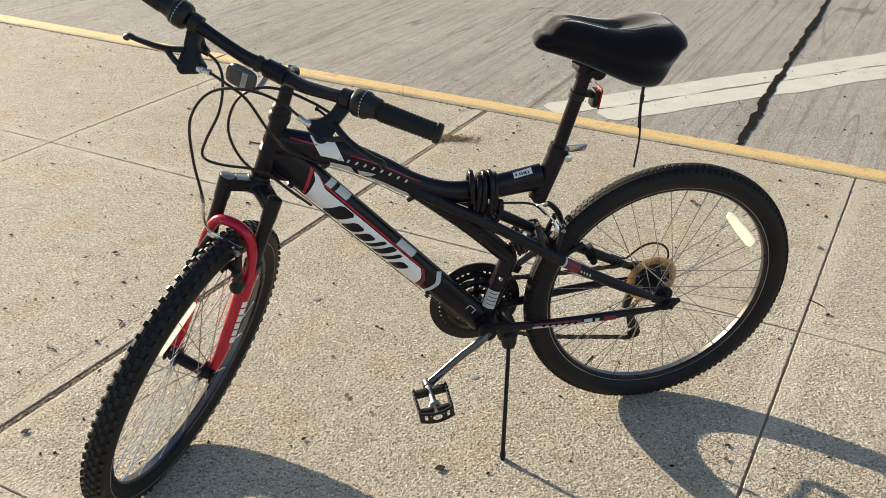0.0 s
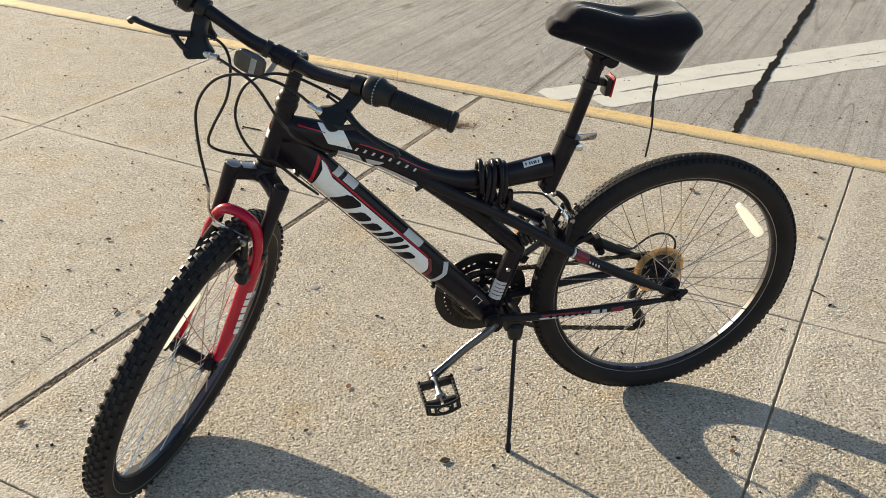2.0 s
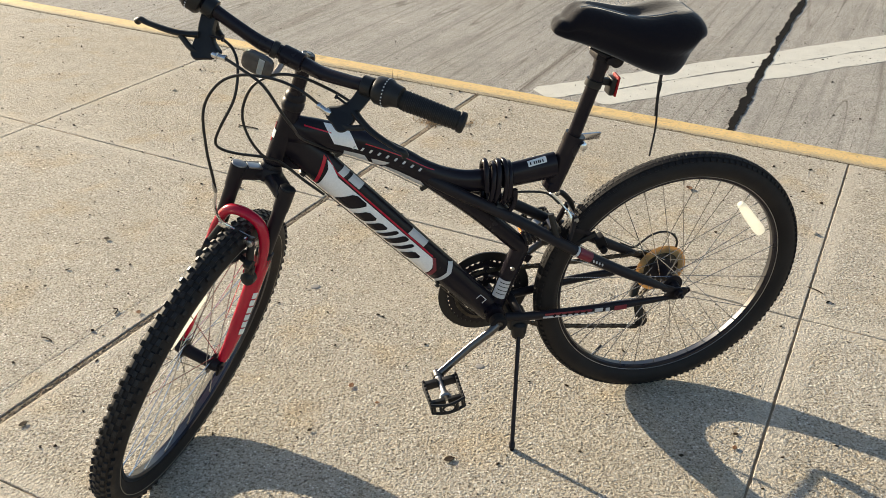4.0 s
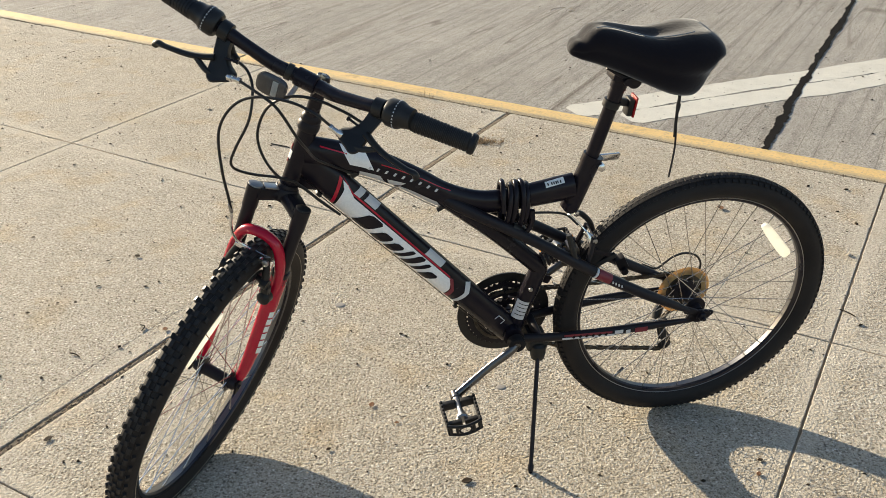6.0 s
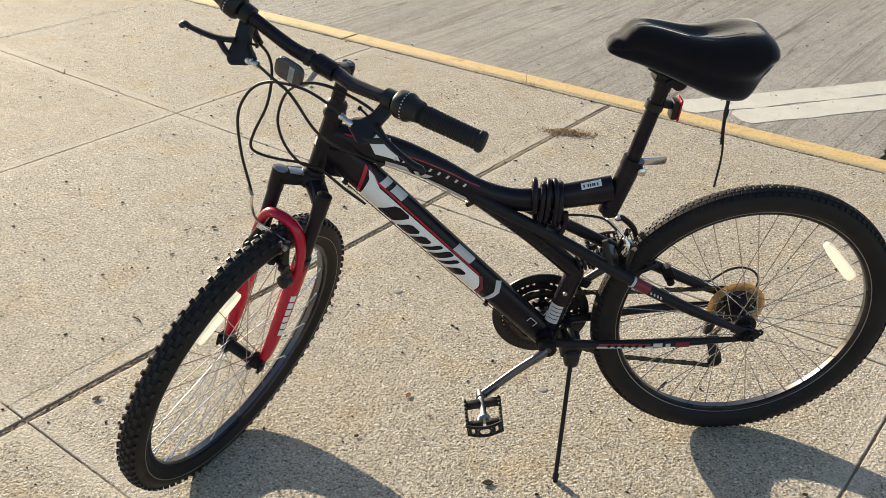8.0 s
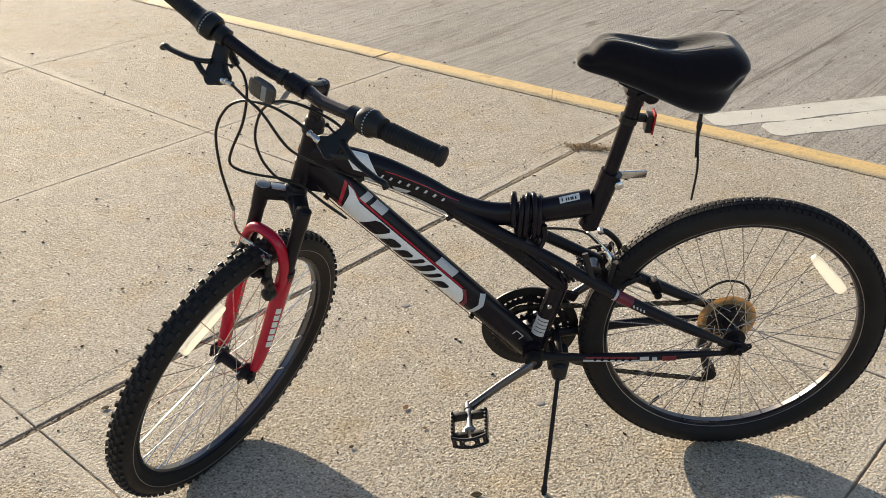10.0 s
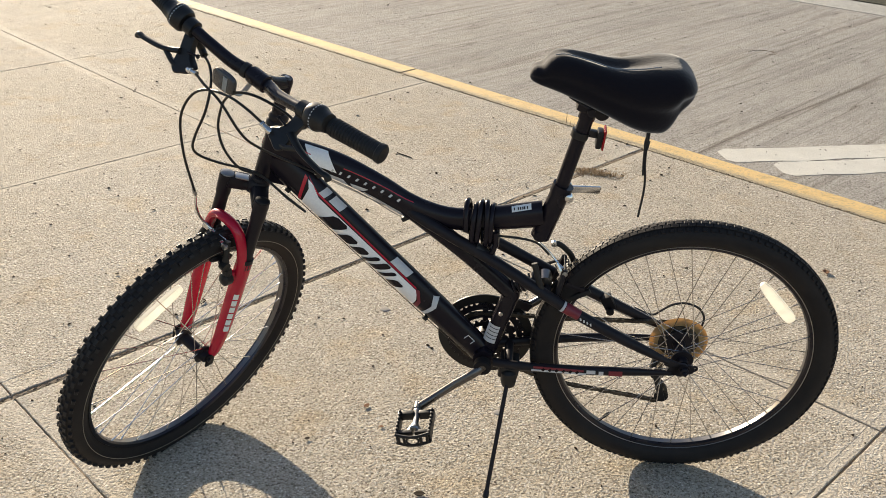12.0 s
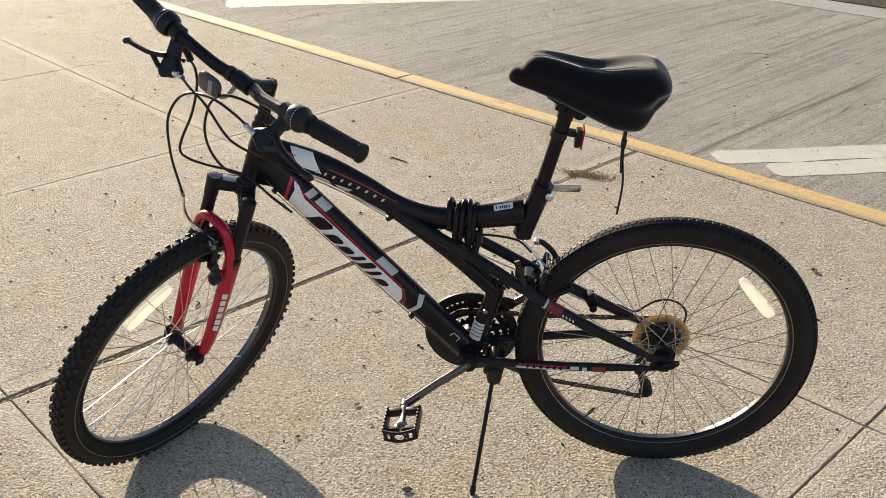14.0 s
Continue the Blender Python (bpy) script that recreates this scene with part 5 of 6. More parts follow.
# ---- stem, handlebar, controls ----
bm = bmesh.new()
lathe(bm, [(0.016, -0.014), (0.0205, -0.012), (0.0205, -0.004), (0.018, 0.003), (0.0195, 0.004)], STEER @ pose(0.004, 0, 0.004), 20)
part("headset_cup", bm, SATIN, bike)
bm = bmesh.new()
lathe(bm, [(0.0195, 0.124), (0.0210, 0.128), (0.0210, 0.138), (0.0180, 0.142), (0.0200, 0.146), (0.0185, 0.154), (0.015, 0.158)], STEER @ pose(0.004, 0, 0), 20)
part("headset_cup", bm, SATIN, bike)
bm = bmesh.new()
rod(bm, st(0.008, 0, 0.150), st(0.014, 0, 0.222), 0.0132, 18)
lathe(bm, [(0.012, 0.200), (0.0142, 0.204), (0.0142, 0.231), (0.0115, 0.237)], STEER @ pose(0.014, 0, 0), 18)
tube(bm, [st(0.014, 0, 0.224), st(0.050, 0, 0.232), st(0.090, 0, 0.244)], [0.0135, 0.0118, 0.0140], 16)
lathe(bm, [(0.013, -0.021), (0.0168, -0.019), (0.0168, 0.019), (0.013, 0.021)], STEER @ pose(0.090, 0, 0.244) @ AXIS_Y, 18)
stem = part("stem", bm, BLACK, bike, "black quill stem")
bm = bmesh.new()
lathe(bm, [(0.0048, 0.0), (0.0048, 0.0025)], STEER @ pose(0.014, 0, 0.2365), 6)
part("bolt", bm, ALLOY, stem)

BAR = [(0.116, -0.314, 0.287), (0.129, -0.200, 0.279), (0.131, -0.150, 0.275), (0.121, -0.112, 0.264), (0.104, -0.060, 0.249), (0.090, -0.025, 0.244), (0.090, 0.025, 0.244), (0.104, 0.060, 0.249), (0.121, 0.112, 0.264), (0.131, 0.150, 0.275), (0.129, 0.200, 0.279), (0.116, 0.314, 0.287)]
bm = bmesh.new()
tube(bm, curve([st(*p) for p in BAR], 6), [0.0112 + 0.0014 * math.exp(-((k - 33) / 11) ** 4) for k in range(67)], 16)
handlebar = part("handlebar", bm, BLACK, bike, "black riser handlebar turned aside")


def on_bar(l):
    """The bar's middle and its direction outwards, at a distance l along the left (or right) side."""
    pts = curve([Vector(p) for p in BAR], 6)
    best = min(range(1, len(pts) - 1), key=lambda i: abs(pts[i].y - l))
    d = (pts[best + 1] - pts[best - 1]).normalized()
    if l < 0:
        d = -d
    p = pts[best] + (pts[best + 1] - pts[best - 1]) * ((l - pts[best].y) / (pts[best + 1].y - pts[best - 1].y))
    m = d.to_track_quat("Z", "X").to_matrix().to_4x4()
    m.translation = p
    return STEER @ m


for s in (1, -1):
    m = on_bar(0.205 * s)
    # grip with raised ribs and a flanged end
    bm = bmesh.new()
    prof = [(0.0115, 0.0), (0.0160, 0.001)]
    for k in range(15):
        h = 0.006 + k * 0.0060
        g = 0.0012 * (1 - k / 14) ** 2
        prof += [(0.0154 + g, h), (0.0154 + g, h + 0.0022), (0.0162 + g, h + 0.0027), (0.0162 + g, h + 0.0056)]
    prof += [(0.0150, 0.099), (0.0178, 0.101), (0.0180, 0.108), (0.0150, 0.111), (0.006, 0.112)]
    lathe(bm, prof, m, 24)
    part("grip", bm, GRIP, handlebar, "ribbed black rubber grip")
    # twist shifter
    m = on_bar(0.150 * s)
    bm = bmesh.new()
    lathe(bm, [(0.0115, 0.010), (0.0205, 0.011), (0.0236, 0.016), (0.0240, 0.034), (0.0226, 0.038), (0.0200, 0.041), (0.0186, 0.050), (0.0176, 0.057), (0.0120, 0.058)], m, 28)
    shifter = part("twist_shifter", bm, PLASTIC, handlebar, "black twist shifter")
    bm = bmesh.new()
    for k in range(26):
        a = 2 * math.pi * k / 26
        block(bm, m @ Matrix.Rotation(a, 4, "Z") @ pose(0.0238, 0, 0.0310), (0.0014, 0.0021, 0.0021))
    tagged(part("dots", bm, SILVER, shifter, "ring of pale dots", smooth=False), kind="stuff")
    bm = bmesh.new()
    tube(bm, curve([st(0.118, 0.146 * s, 0.262), st(0.112, 0.140 * s, 0.244), st(0.105, 0.136 * s, 0.232), st(0.108, 0.124 * s, 0.226)], 4), 0.0072, 10)
    part("cable_port", bm, PLASTIC, shifter)
    # brake lever: clamp and body, then the blade with its hooked tip
    bm = bmesh.new()
    lathe(bm, [(0.0115, -0.010), (0.0165, -0.009), (0.0165, 0.009), (0.0115, 0.010)], on_bar(0.147 * s), 18)
    outline = [(0.136, 0.272), (0.159, 0.272), (0.155, 0.246), (0.151, 0.230), (0.150, 0.214), (0.146, 0.198), (0.134, 0.192), (0.120, 0.198), (0.104, 0.206), (0.101, 0.217), (0.118, 0.227), (0.130, 0.246)]
    faces = []
    outline = [(p.x, p.y) for p in curve([(l, u, 0) for l, u in outline], 3, True)]
    mid_l, mid_u = sum(l for l, u in outline) / len(outline), sum(u for l, u in outline) / len(outline)
    for dx, grow in ((-0.0075, 0.90), (-0.0055, 1.0), (0.0055, 1.0), (0.0075, 0.90)):
        faces.append([bm.verts.new(st(0.154 - (u - 0.2) * 0.45 + dx, (mid_l + (l - mid_l) * grow) * s, mid_u + (u - mid_u) * grow)) for l, u in outline])
    bm.faces.new(faces[0][::-1])
    bm.faces.new(faces[-1])
    for u, v in zip(faces, faces[1:]):
        for k in range(len(outline)):
            j = (k + 1) % len(outline)
            bm.faces.new((u[k], u[j], v[j], v[k]))
    lever = part("brake_lever", bm, PLASTIC, handlebar, "black two-finger brake lever")
    bm = bmesh.new()
    tube(bm, curve([st(0.148, 0.145 * s, 0.230), st(0.153, 0.166 * s, 0.222), st(0.157, 0.190 * s, 0.216), st(0.158, 0.230 * s, 0.211), st(0.156, 0.246 * s, 0.210), st(0.153, 0.252 * s, 0.203)], 5), spread([0.0060, 0.0052, 0.0050, 0.0042, 0.0050, 0.0062], 5), 12, wide=spread([0.009, 0.0080, 0.0072, 0.007, 0.007, 0.0070], 5), side=SF)
    tube(bm, curve([st(0.156, 0.138 * s, 0.203), st(0.158, 0.152 * s, 0.207), st(0.157, 0.172 * s, 0.218)], 4), 0.0052, 8)
    part("blade", bm, PLASTIC, lever)
    bm = bmesh.new()
    m = along(st(0.156, 0.110 * s, 0.212), st(0.157, 0.088 * s, 0.216))
    lathe(bm, [(0.005, -0.012), (0.0062, -0.010), (0.0062, -0.002), (0.0045, -0.001), (0.0045, 0.008), (0.0055, 0.009), (0.0055, 0.014), (0.003, 0.015)], m, 12)
    part("barrel_adjuster", bm, CHROME, lever, "bright barrel adjuster")
    bm = bmesh.new()
    rod(bm, st(0.147, 0.128 * s, 0.236), st(0.142, 0.108 * s, 0.238), 0.0022, 8)
    rod(bm, st(0.142, 0.108 * s, 0.238), st(0.1415, 0.105 * s, 0.238), 0.0042, 8)
    part("screw", bm, SATIN, lever)

# front reflector on its bracket
bm = bmesh.new()
m = STEER @ pose(0.133, -0.041, 0.224, 0, 8, 0)
rings = []
for depth, grow in ((-0.0070, 0.80), (-0.0050, 0.97), (0.0020, 1.0), (0.0050, 0.93), (0.0070, 0.70)):
    rings.append([])
    for k in range(28):
        c, d = math.cos(2 * math.pi * k / 28), math.sin(2 * math.pi * k / 28)
        rings[-1].append(bm.verts.new(m @ Vector((depth, math.copysign(abs(c) ** 0.55, c) * 0.0285 * grow, math.copysign(abs(d) ** 0.60, d) * 0.0190 * grow))))
for u, v in zip(rings, rings[1:]):
    for k in range(28):
        bm.faces.new((u[k], u[(k + 1) % 28], v[(k + 1) % 28], v[k]))
bm.faces.new(rings[0][::-1])
bm.faces.new(rings[-1])
reflector = part("front_reflector", bm, LENS_CLEAR, handlebar, "clear front reflector, dusty")
# white strip on either face stands in for light coming through the lens
bm = bmesh.new()
for side in (-0.0068, 0.0068):
    block(bm, m @ pose(side, 0.009, 0), (0.0014, 0.0105, 0.028), 0.0005)
part("lens_gleam", bm, LENS_WHITE, reflector, "pale band for the light through the clear lens", smooth=False)
bm = bmesh.new()
tube(bm, curve([st(0.128, -0.028, 0.212), st(0.112, -0.018, 0.206), st(0.098, -0.014, 0.222), st(0.094, -0.014, 0.236)], 4), 0.0055, 8, wide=0.0035, side=AX)
part("bracket", bm, ALLOY, reflector, "bright bracket")
bm = bmesh.new()
lathe(bm, [(0.0115, -0.006), (0.0150, -0.005), (0.0150, 0.005), (0.0115, 0.006)], on_bar(-0.034), 16)
part("clamp", bm, PLASTIC, reflector, "black clamp")

# ---- control cables ----
cables = {
    "front_brake_cable": [st(0.157, 0.090, 0.217), st(0.170, 0.060, 0.230), st(0.171, 0.012, 0.229), st(0.162, -0.050, 0.205), st(0.160, -0.085, 0.170), st(0.160, -0.096, 0.116), st(0.154, -0.074, 0.050), st(0.136, -0.050, -0.012), st(0.128, -0.043, -0.035)],
    "rear_brake_cable": [st(0.157, -0.088, 0.216), st(0.172, -0.048, 0.218), st(0.170, -0.006, 0.208), st(0.150, 0.036, 0.168), (0.862, 0.130, 0.520), (0.842, 0.060, 0.462), (0.806, 0.024, 0.424), (0.772, 0.012, 0.4005)],
    "rear_shift_cable": [st(0.108, -0.124, 0.226), st(0.120, -0.094, 0.222), st(0.130, -0.072, 0.200), st(0.143, -0.057, 0.153), st(0.146, -0.064, 0.095), st(0.140, -0.067, 0.062), st(0.118, -0.062, 0.042), st(0.085, -0.040, 0.032), st(0.046, -0.004, 0.030), (0.876, 0.030, 0.395), (0.835, 0.034, 0.356), (0.800, 0.027, 0.320)],
    "front_shift_cable": [st(0.108, 0.124, 0.228), st(0.106, 0.085, 0.230), st(0.124, 0.036, 0.234), st(0.132, -0.003, 0.222), st(0.122, -0.036, 0.188), st(0.113, -0.049, 0.150), st(0.110, -0.045, 0.112), st(0.104, -0.022, 0.078), st(0.080, 0.006, 0.048), (0.880, 0.040, 0.405), (0.840, 0.034, 0.362), (0.806, 0.027, 0.326)],
}
for name, pts in cables.items():
    bm = bmesh.new()
    tube(bm, curve(pts, 8), 0.0026, 8)
    part("cable", bm, PLASTIC, handlebar)
bm = bmesh.new()
m = along(st(0.150, -0.068, 0.028), st(0.128, -0.043, -0.035))
lathe(bm, [(0.0026, 0.016), (0.0036, 0.017), (0.0036, 0.034), (0.0026, 0.036)], m, 10)
part("ferrule", bm, ALLOY, front_brake)
bm = bmesh.new()
low = [DOWN_A + DIR * d - UPN * (0.0350 - 0.0045 * d / LEN) + Vector((0, 0.010, 0)) for d in (0.085, 0.3, 0.5, 0.63)]
tube(bm, low, 0.0011, 6)
tube(bm, [p + Vector((0, -0.012, 0)) for p in low], 0.0011, 6)
part("cable", bm, CHAIN, frame_body, "bare brake wire")
for d in (0.088, 0.50):
    bm = bmesh.new()
    block(bm, Matrix.Translation(DOWN_A + DIR * d - UPN * 0.0345) @ along((0, 0, 0), DIR).to_3x3().to_4x4(), (0.008, 0.024, 0.012), 0.002)
    part("cable_stop", bm, PLASTIC, frame_body)
bm = bmesh.new()
tube(bm, [p - top_up(d) * (top_half(d) + 0.0022) + Vector((0, 0.008, 0)) for d, p in ((k * 0.02, top_at(k * 0.02)) for k in range(5, 15))], 0.0012, 6)
part("cable", bm, ALLOY, frame_body, "bare brake wire")
for x, z in ((0.768, 0.397), (0.598, 0.306)):
    bm = bmesh.new()
    block(bm, pose(x, 0.006, z, 0, 30, 0), (0.016, 0.014, 0.010), 0.002)
    part("cable_stop", bm, PLASTIC, frame_body)
bm = bmesh.new()
tube(bm, curve([(0.43, 0.012, 0.278), (0.38, 0.012, 0.276), (0.345, 0.010, 0.270), (0.322, 0.006, 0.258), (0.300, 0.008, 0.236)], 6), 0.0026, 8)
part("cable", bm, PLASTIC, frame_body)
bm = bmesh.new()
tube(bm, curve([(0.10, -0.066, 0.062), (0.060, -0.074, 0.040), (0.038, -0.075, 0.054), (0.018, -0.076, 0.068), (-0.010, -0.077, 0.074), (-0.040, -0.078, 0.063), (-0.057, -0.079, 0.036), (-0.050, -0.080, 0.000), (-0.020, -0.082, -0.030), (0.010, -0.082, -0.045)], 6), 0.0026, 8)
part("cable", bm, PLASTIC, arm)
bm = bmesh.new()
m = Matrix((DIR, Vector((0, 1, 0)), DIR.cross(Vector((0, 1, 0))))).transposed().to_4x4()
m.translation = DOWN_A + DIR * 0.597 + UPN * 0.010 + Vector((0, 0.0232, 0))
for dx, dz, w, h in ((-0.010, 0, 0.0016, 0.014), (0.010, 0, 0.0016, 0.014), (0, 0.007, 0.0216, 0.0016), (0, -0.007, 0.0216, 0.0016)):
    block(bm, m @ pose(dx, 0, dz), (w, 0.001, h))
part("outline_mark", bm, SILVER, frame_body, "small pale outline", smooth=False)

# ---- saddle with its stretch cover ----
STATIONS = [(0.362, 0.008, 0.630, 0.621), (0.357, 0.019, 0.640, 0.615), (0.348, 0.026, 0.645, 0.612), (0.338, 0.030, 0.645, 0.608), (0.330, 0.034, 0.658, 0.606), (0.316, 0.040, 0.669, 0.602), (0.295, 0.045, 0.671, 0.595), (0.250, 0.052, 0.661, 0.576), (0.205, 0.065, 0.650, 0.556), (0.160, 0.080, 0.654, 0.536), (0.128, 0.085, 0.660, 0.531), (0.110, 0.085, 0.659, 0.530), (0.099, 0.083, 0.658, 0.540), (0.091, 0.080, 0.656, 0.554), (0.086, 0.077, 0.654, 0.569), (0.075, 0.070, 0.648, 0.579), (0.065, 0.057, 0.638, 0.589), (0.056, 0.030, 0.624, 0.599)]
bm = bmesh.new()
rows = []
for x, w, top, low in STATIONS:
    h = top - low
    groove = 0.013 * math.exp(-((x - 0.205) / 0.07) ** 2)
    half = [(0.0, top - groove), (0.22 * w, top - groove * 0.5), (0.50 * w, top), (0.78 * w, top - 0.08 * h), (0.95 * w, top - 0.22 * h), (1.0 * w, top - 0.38 * h), (0.95 * w, top - 0.50 * h), (0.90 * w, top - 0.58 * h), (0.905 * w, top - 0.70 * h), (0.84 * w, low + 0.12 * h), (0.60 * w, low + 0.01 * h), (0.30 * w, low + 0.02 * h), (0.0, low + 0.04 * h)]
    tuck = 1.0 - 0.30 * max(0.0, min(1.0, (0.150 - x) / 0.06))
    half = [(y if i < 6 else y * (tuck + (1 - tuck) * max(0.0, (8 - i) / 3)), z) for i, (y, z) in enumerate(half)]
    ring_pts = half + [(-y, z) for y, z in half[-2:0:-1]]
    rows.append([bm.verts.new((x, y, z)) for y, z in ring_pts])
n = len(rows[0])
for a, b in zip(rows, rows[1:]):
    for k in range(n):
        bm.faces.new((a[k], a[(k + 1) % n], b[(k + 1) % n], b[k]))
bm.faces.new(rows[0])
bm.faces.new(rows[-1][::-1])
saddle = part("saddle", bm, CLOTH, bike, "saddle in a black padded stretch cover")
for p in saddle.data.polygons:
    p.use_smooth = True
saddle.data.set_sharp_from_angle(angle=radians(170))
round_off = saddle.modifiers.new("round", "SUBSURF")
round_off.levels = round_off.render_levels = 2
bm = bmesh.new()
seam = []
for x, w, top, low in STATIONS[5:11]:
    seam.append((x, 0.42 * w, top + 0.0005))
tube(bm, curve(seam, 5), 0.0011, 6)
part("seam", bm, MARK, saddle, "faint worn seam")
bm = bmesh.new()
down = BIKE.to_3x3().inverted() @ Vector((0, 0, -1))
knot = Vector((0.134, 0.036, 0.534))
tube(bm, curve([knot, knot + down * 0.05 + Vector((0.003, 0.003, 0)), knot + down * 0.11 + Vector((-0.002, 0, 0)), knot + down * 0.172 + Vector((0.004, 0.002, 0))], 5), 0.0022, 6)
tube(bm, curve([knot + Vector((0.004, 0.002, 0)), knot + down * 0.04 + Vector((0.006, 0.004, 0)), knot + down * 0.085 + Vector((0.004, 0.003, 0))], 5), 0.0020, 6)
tube(bm, curve([knot, knot + down * 0.012 + Vector((0.006, 0.004, 0)), knot + down * 0.028 + Vector((0.007, 0.005, 0)), knot + down * 0.034 + Vector((0.002, 0.003, 0)), knot + down * 0.018 + Vector((-0.002, 0, 0))], 8), 0.0017, 6)
part("drawcord", bm, GRIP, saddle, "black hanging drawcord")
bm = bmesh.new()
for s in (1, -1):
    tube(bm, curve([(0.285, 0.016 * s, 0.590), (0.24, 0.022 * s, 0.568), (0.18, 0.024 * s, 0.570), (0.11, 0.036 * s, 0.590)], 5), 0.0036, 8)
part("rail", bm, SATIN, saddle)

# rear reflector on the seat post
bm = bmesh.new()
lathe(bm, [(0.0142, -0.008), (0.0175, -0.007), (0.0175, 0.007), (0.0142, 0.008)], along((0.262, 0, 0.496), (0.256, 0, 0.519)), 18)
bar(bm, (0.250, 0, 0.512), (0.226, 0, 0.508), 0.014, 0.012)
block(bm, pose(0.222, 0, 0.500, 0, -6, 0), (0.012, 0.027, 0.036), 0.004)
rear_refl = part("rear_reflector", bm, PLASTIC, bike, "red rear reflector on a black bracket")
bm = bmesh.new()
block(bm, pose(0.2135, 0, 0.501, 0, -6, 0), (0.0045, 0.030, 0.042), 0.002)
part("lens", bm, LENS_RED, rear_refl, "red lens")

# ---- cable lock wound round the top tube ----
lock = tagged(new("cable_lock"), "coiled black cable lock wound round the bicycle's top tube", "lock")
lock.matrix_basis = BIKE @ pose(0.44, 0, 0.304)
bm = bmesh.new()
rng = random.Random(7)
line = []
for k in range(5 * 24 + 1):
    a, t = 2 * math.pi * k / 24, k / 120
    bulge = 0.005 * math.sin(a * 0.37 + 1.3) + 0.002 * math.sin(2 * a + 0.6)
    slide = 0.002 * math.sin(a * 1.23 + 0.4) + 0.002 * math.sin(a * 0.61)
    line.append(Vector((0.031 - 0.062 * t + slide, 0.030 * math.cos(a) * 1.05, -0.008 + (0.050 + bulge) * math.sin(a))))
tube(bm, line, 0.0058, 10)
tube(bm, curve([line[-1], (-0.030, 0.034, -0.03), (-0.022, 0.032, -0.056), (-0.004, 0.026, -0.066), (0.014, 0.026, -0.060)], 6), 0.0052, 10)
part("cable", bm, BLACK, lock)
bm = bmesh.new()
rod(bm, (-0.020, 0.028, -0.070), (0.012, 0.027, -0.046), 0.0115, 14)
part("lock_barrel", bm, PLASTIC, lock)

# ---- litter on the ground ----
rng = random.Random(21)


def scatter(name, count, box, low_high, material, label, category, z_of, cluster=0, slim=1.0):
    bm = bmesh.new()
    for _ in range(count):
        x, y = rng.uniform(*box[0]), rng.uniform(*box[1])
        if cluster:
            x, y = rng.gauss(box[0][0], cluster), rng.gauss(box[1][0], cluster * 0.5)
        size = rng.uniform(*low_high) * (0.6 + rng.random() ** 3)
        a, k = rng.uniform(0, 2 * math.pi), rng.randint(4, 6)
        z = z_of(x, y)
        if z is None:
            continue
        thick = size * rng.uniform(0.2, 0.5)
        pts = []
        for j in range(k):
            b = a + 2 * math.pi * j / k
            rr = size * rng.uniform(0.5, 1.0) * (1.0 if j % 2 else 0.55)
            pts.append((x + rr * math.cos(b), y + rr * math.sin(b)))
        if slim < 1.0:
            # drawn out along one direction, like bits of stalk and leaf
            c = Vector((math.cos(a * 3), math.sin(a * 3)))
            flat = [c * (Vector(q) - Vector((x, y))).dot(c) + (Vector(q) - Vector((x, y)) - c * (Vector(q) - Vector((x, y))).dot(c)) * slim for q in pts]
            pts = [(x + q.x, y + q.y) for q in flat]
        lo = [bm.verts.new((px, py, z)) for px, py in pts]
        hi = [bm.verts.new((x + (px - x) * 0.7, y + (py - y) * 0.7, z + thick * rng.uniform(0.5, 1.2))) for px, py in pts]
        bm.faces.new(hi)
        for j in range(k):
            bm.faces.new((lo[j], lo[(j + 1) % k], hi[(j + 1) % k], hi[j]))
    return tagged(link(name, bm, material, smooth=False), label, category, kind="stuff")


def walk_z(x, y):
    w = Vector((x, y, 0)).dot(V)
    return 0.0005 if w < KERB_IN - 0.01 else (ROAD_Z + 0.001 if w > KERB_OUT + 0.01 else None)


def strewn_z(x, y):
    """Thin where people walk past the bicycle, thicker farther out."""
    return walk_z(x, y) if rng.random() < ((Vector((x, y)) - Vector((0.3, 1.2))).length - 1.0) / 1.6 else None


scatter("leaf_litter", 4600, ((-6, 3.5), (1.0, 8.0)), (0.0024, 0.0072), LITTER, "dark crumbs of dry leaf and grit strewn about", "litter", walk_z)
scatter("leaf_bits", 5000, ((-5.0, 3.2), (1.5, 8.5)), (0.0040, 0.0095), LITTER, "dark bits of dry leaf and stalk strewn about", "litter", strewn_z, slim=0.45)
scatter("grit", 1100, ((-2.5, 2.2), (1.2, 4.6)), (0.0015, 0.0034), STONE, "pale loose grit strewn over the pavement", "grit", walk_z)


def leaf(x, y, size, turn, material, label, curl=0.25):
    """A small dry leaf, curled at its edge."""
    bm = bmesh.new()
    rows = []
    for i in range(7):
        t = i / 6
        w = math.sin(math.pi * min(1, t * 0.92 + 0.06)) * 0.36
        rows.append([bm.verts.new(((t - 0.5) * size, k * w * size, 0.001 + curl * size * (0.5 * k * k * w + 0.5 * (t - 0.5) ** 2))) for k in (-1, -0.5, 0, 0.5, 1)])
    for a, b in zip(rows, rows[1:]):
        for k in range(4):
            bm.faces.new((a[k], a[k + 1], b[k + 1], b[k]))
    ob = link("dead_leaf", bm, material, matrix=pose(x, y, 0.0015, 0, 0, turn))
    mod = ob.modifiers.new("thick", "SOLIDIFY")
    mod.thickness = 0.0006
    return tagged(ob, label, "leaf", "dry leaves on the pavement")


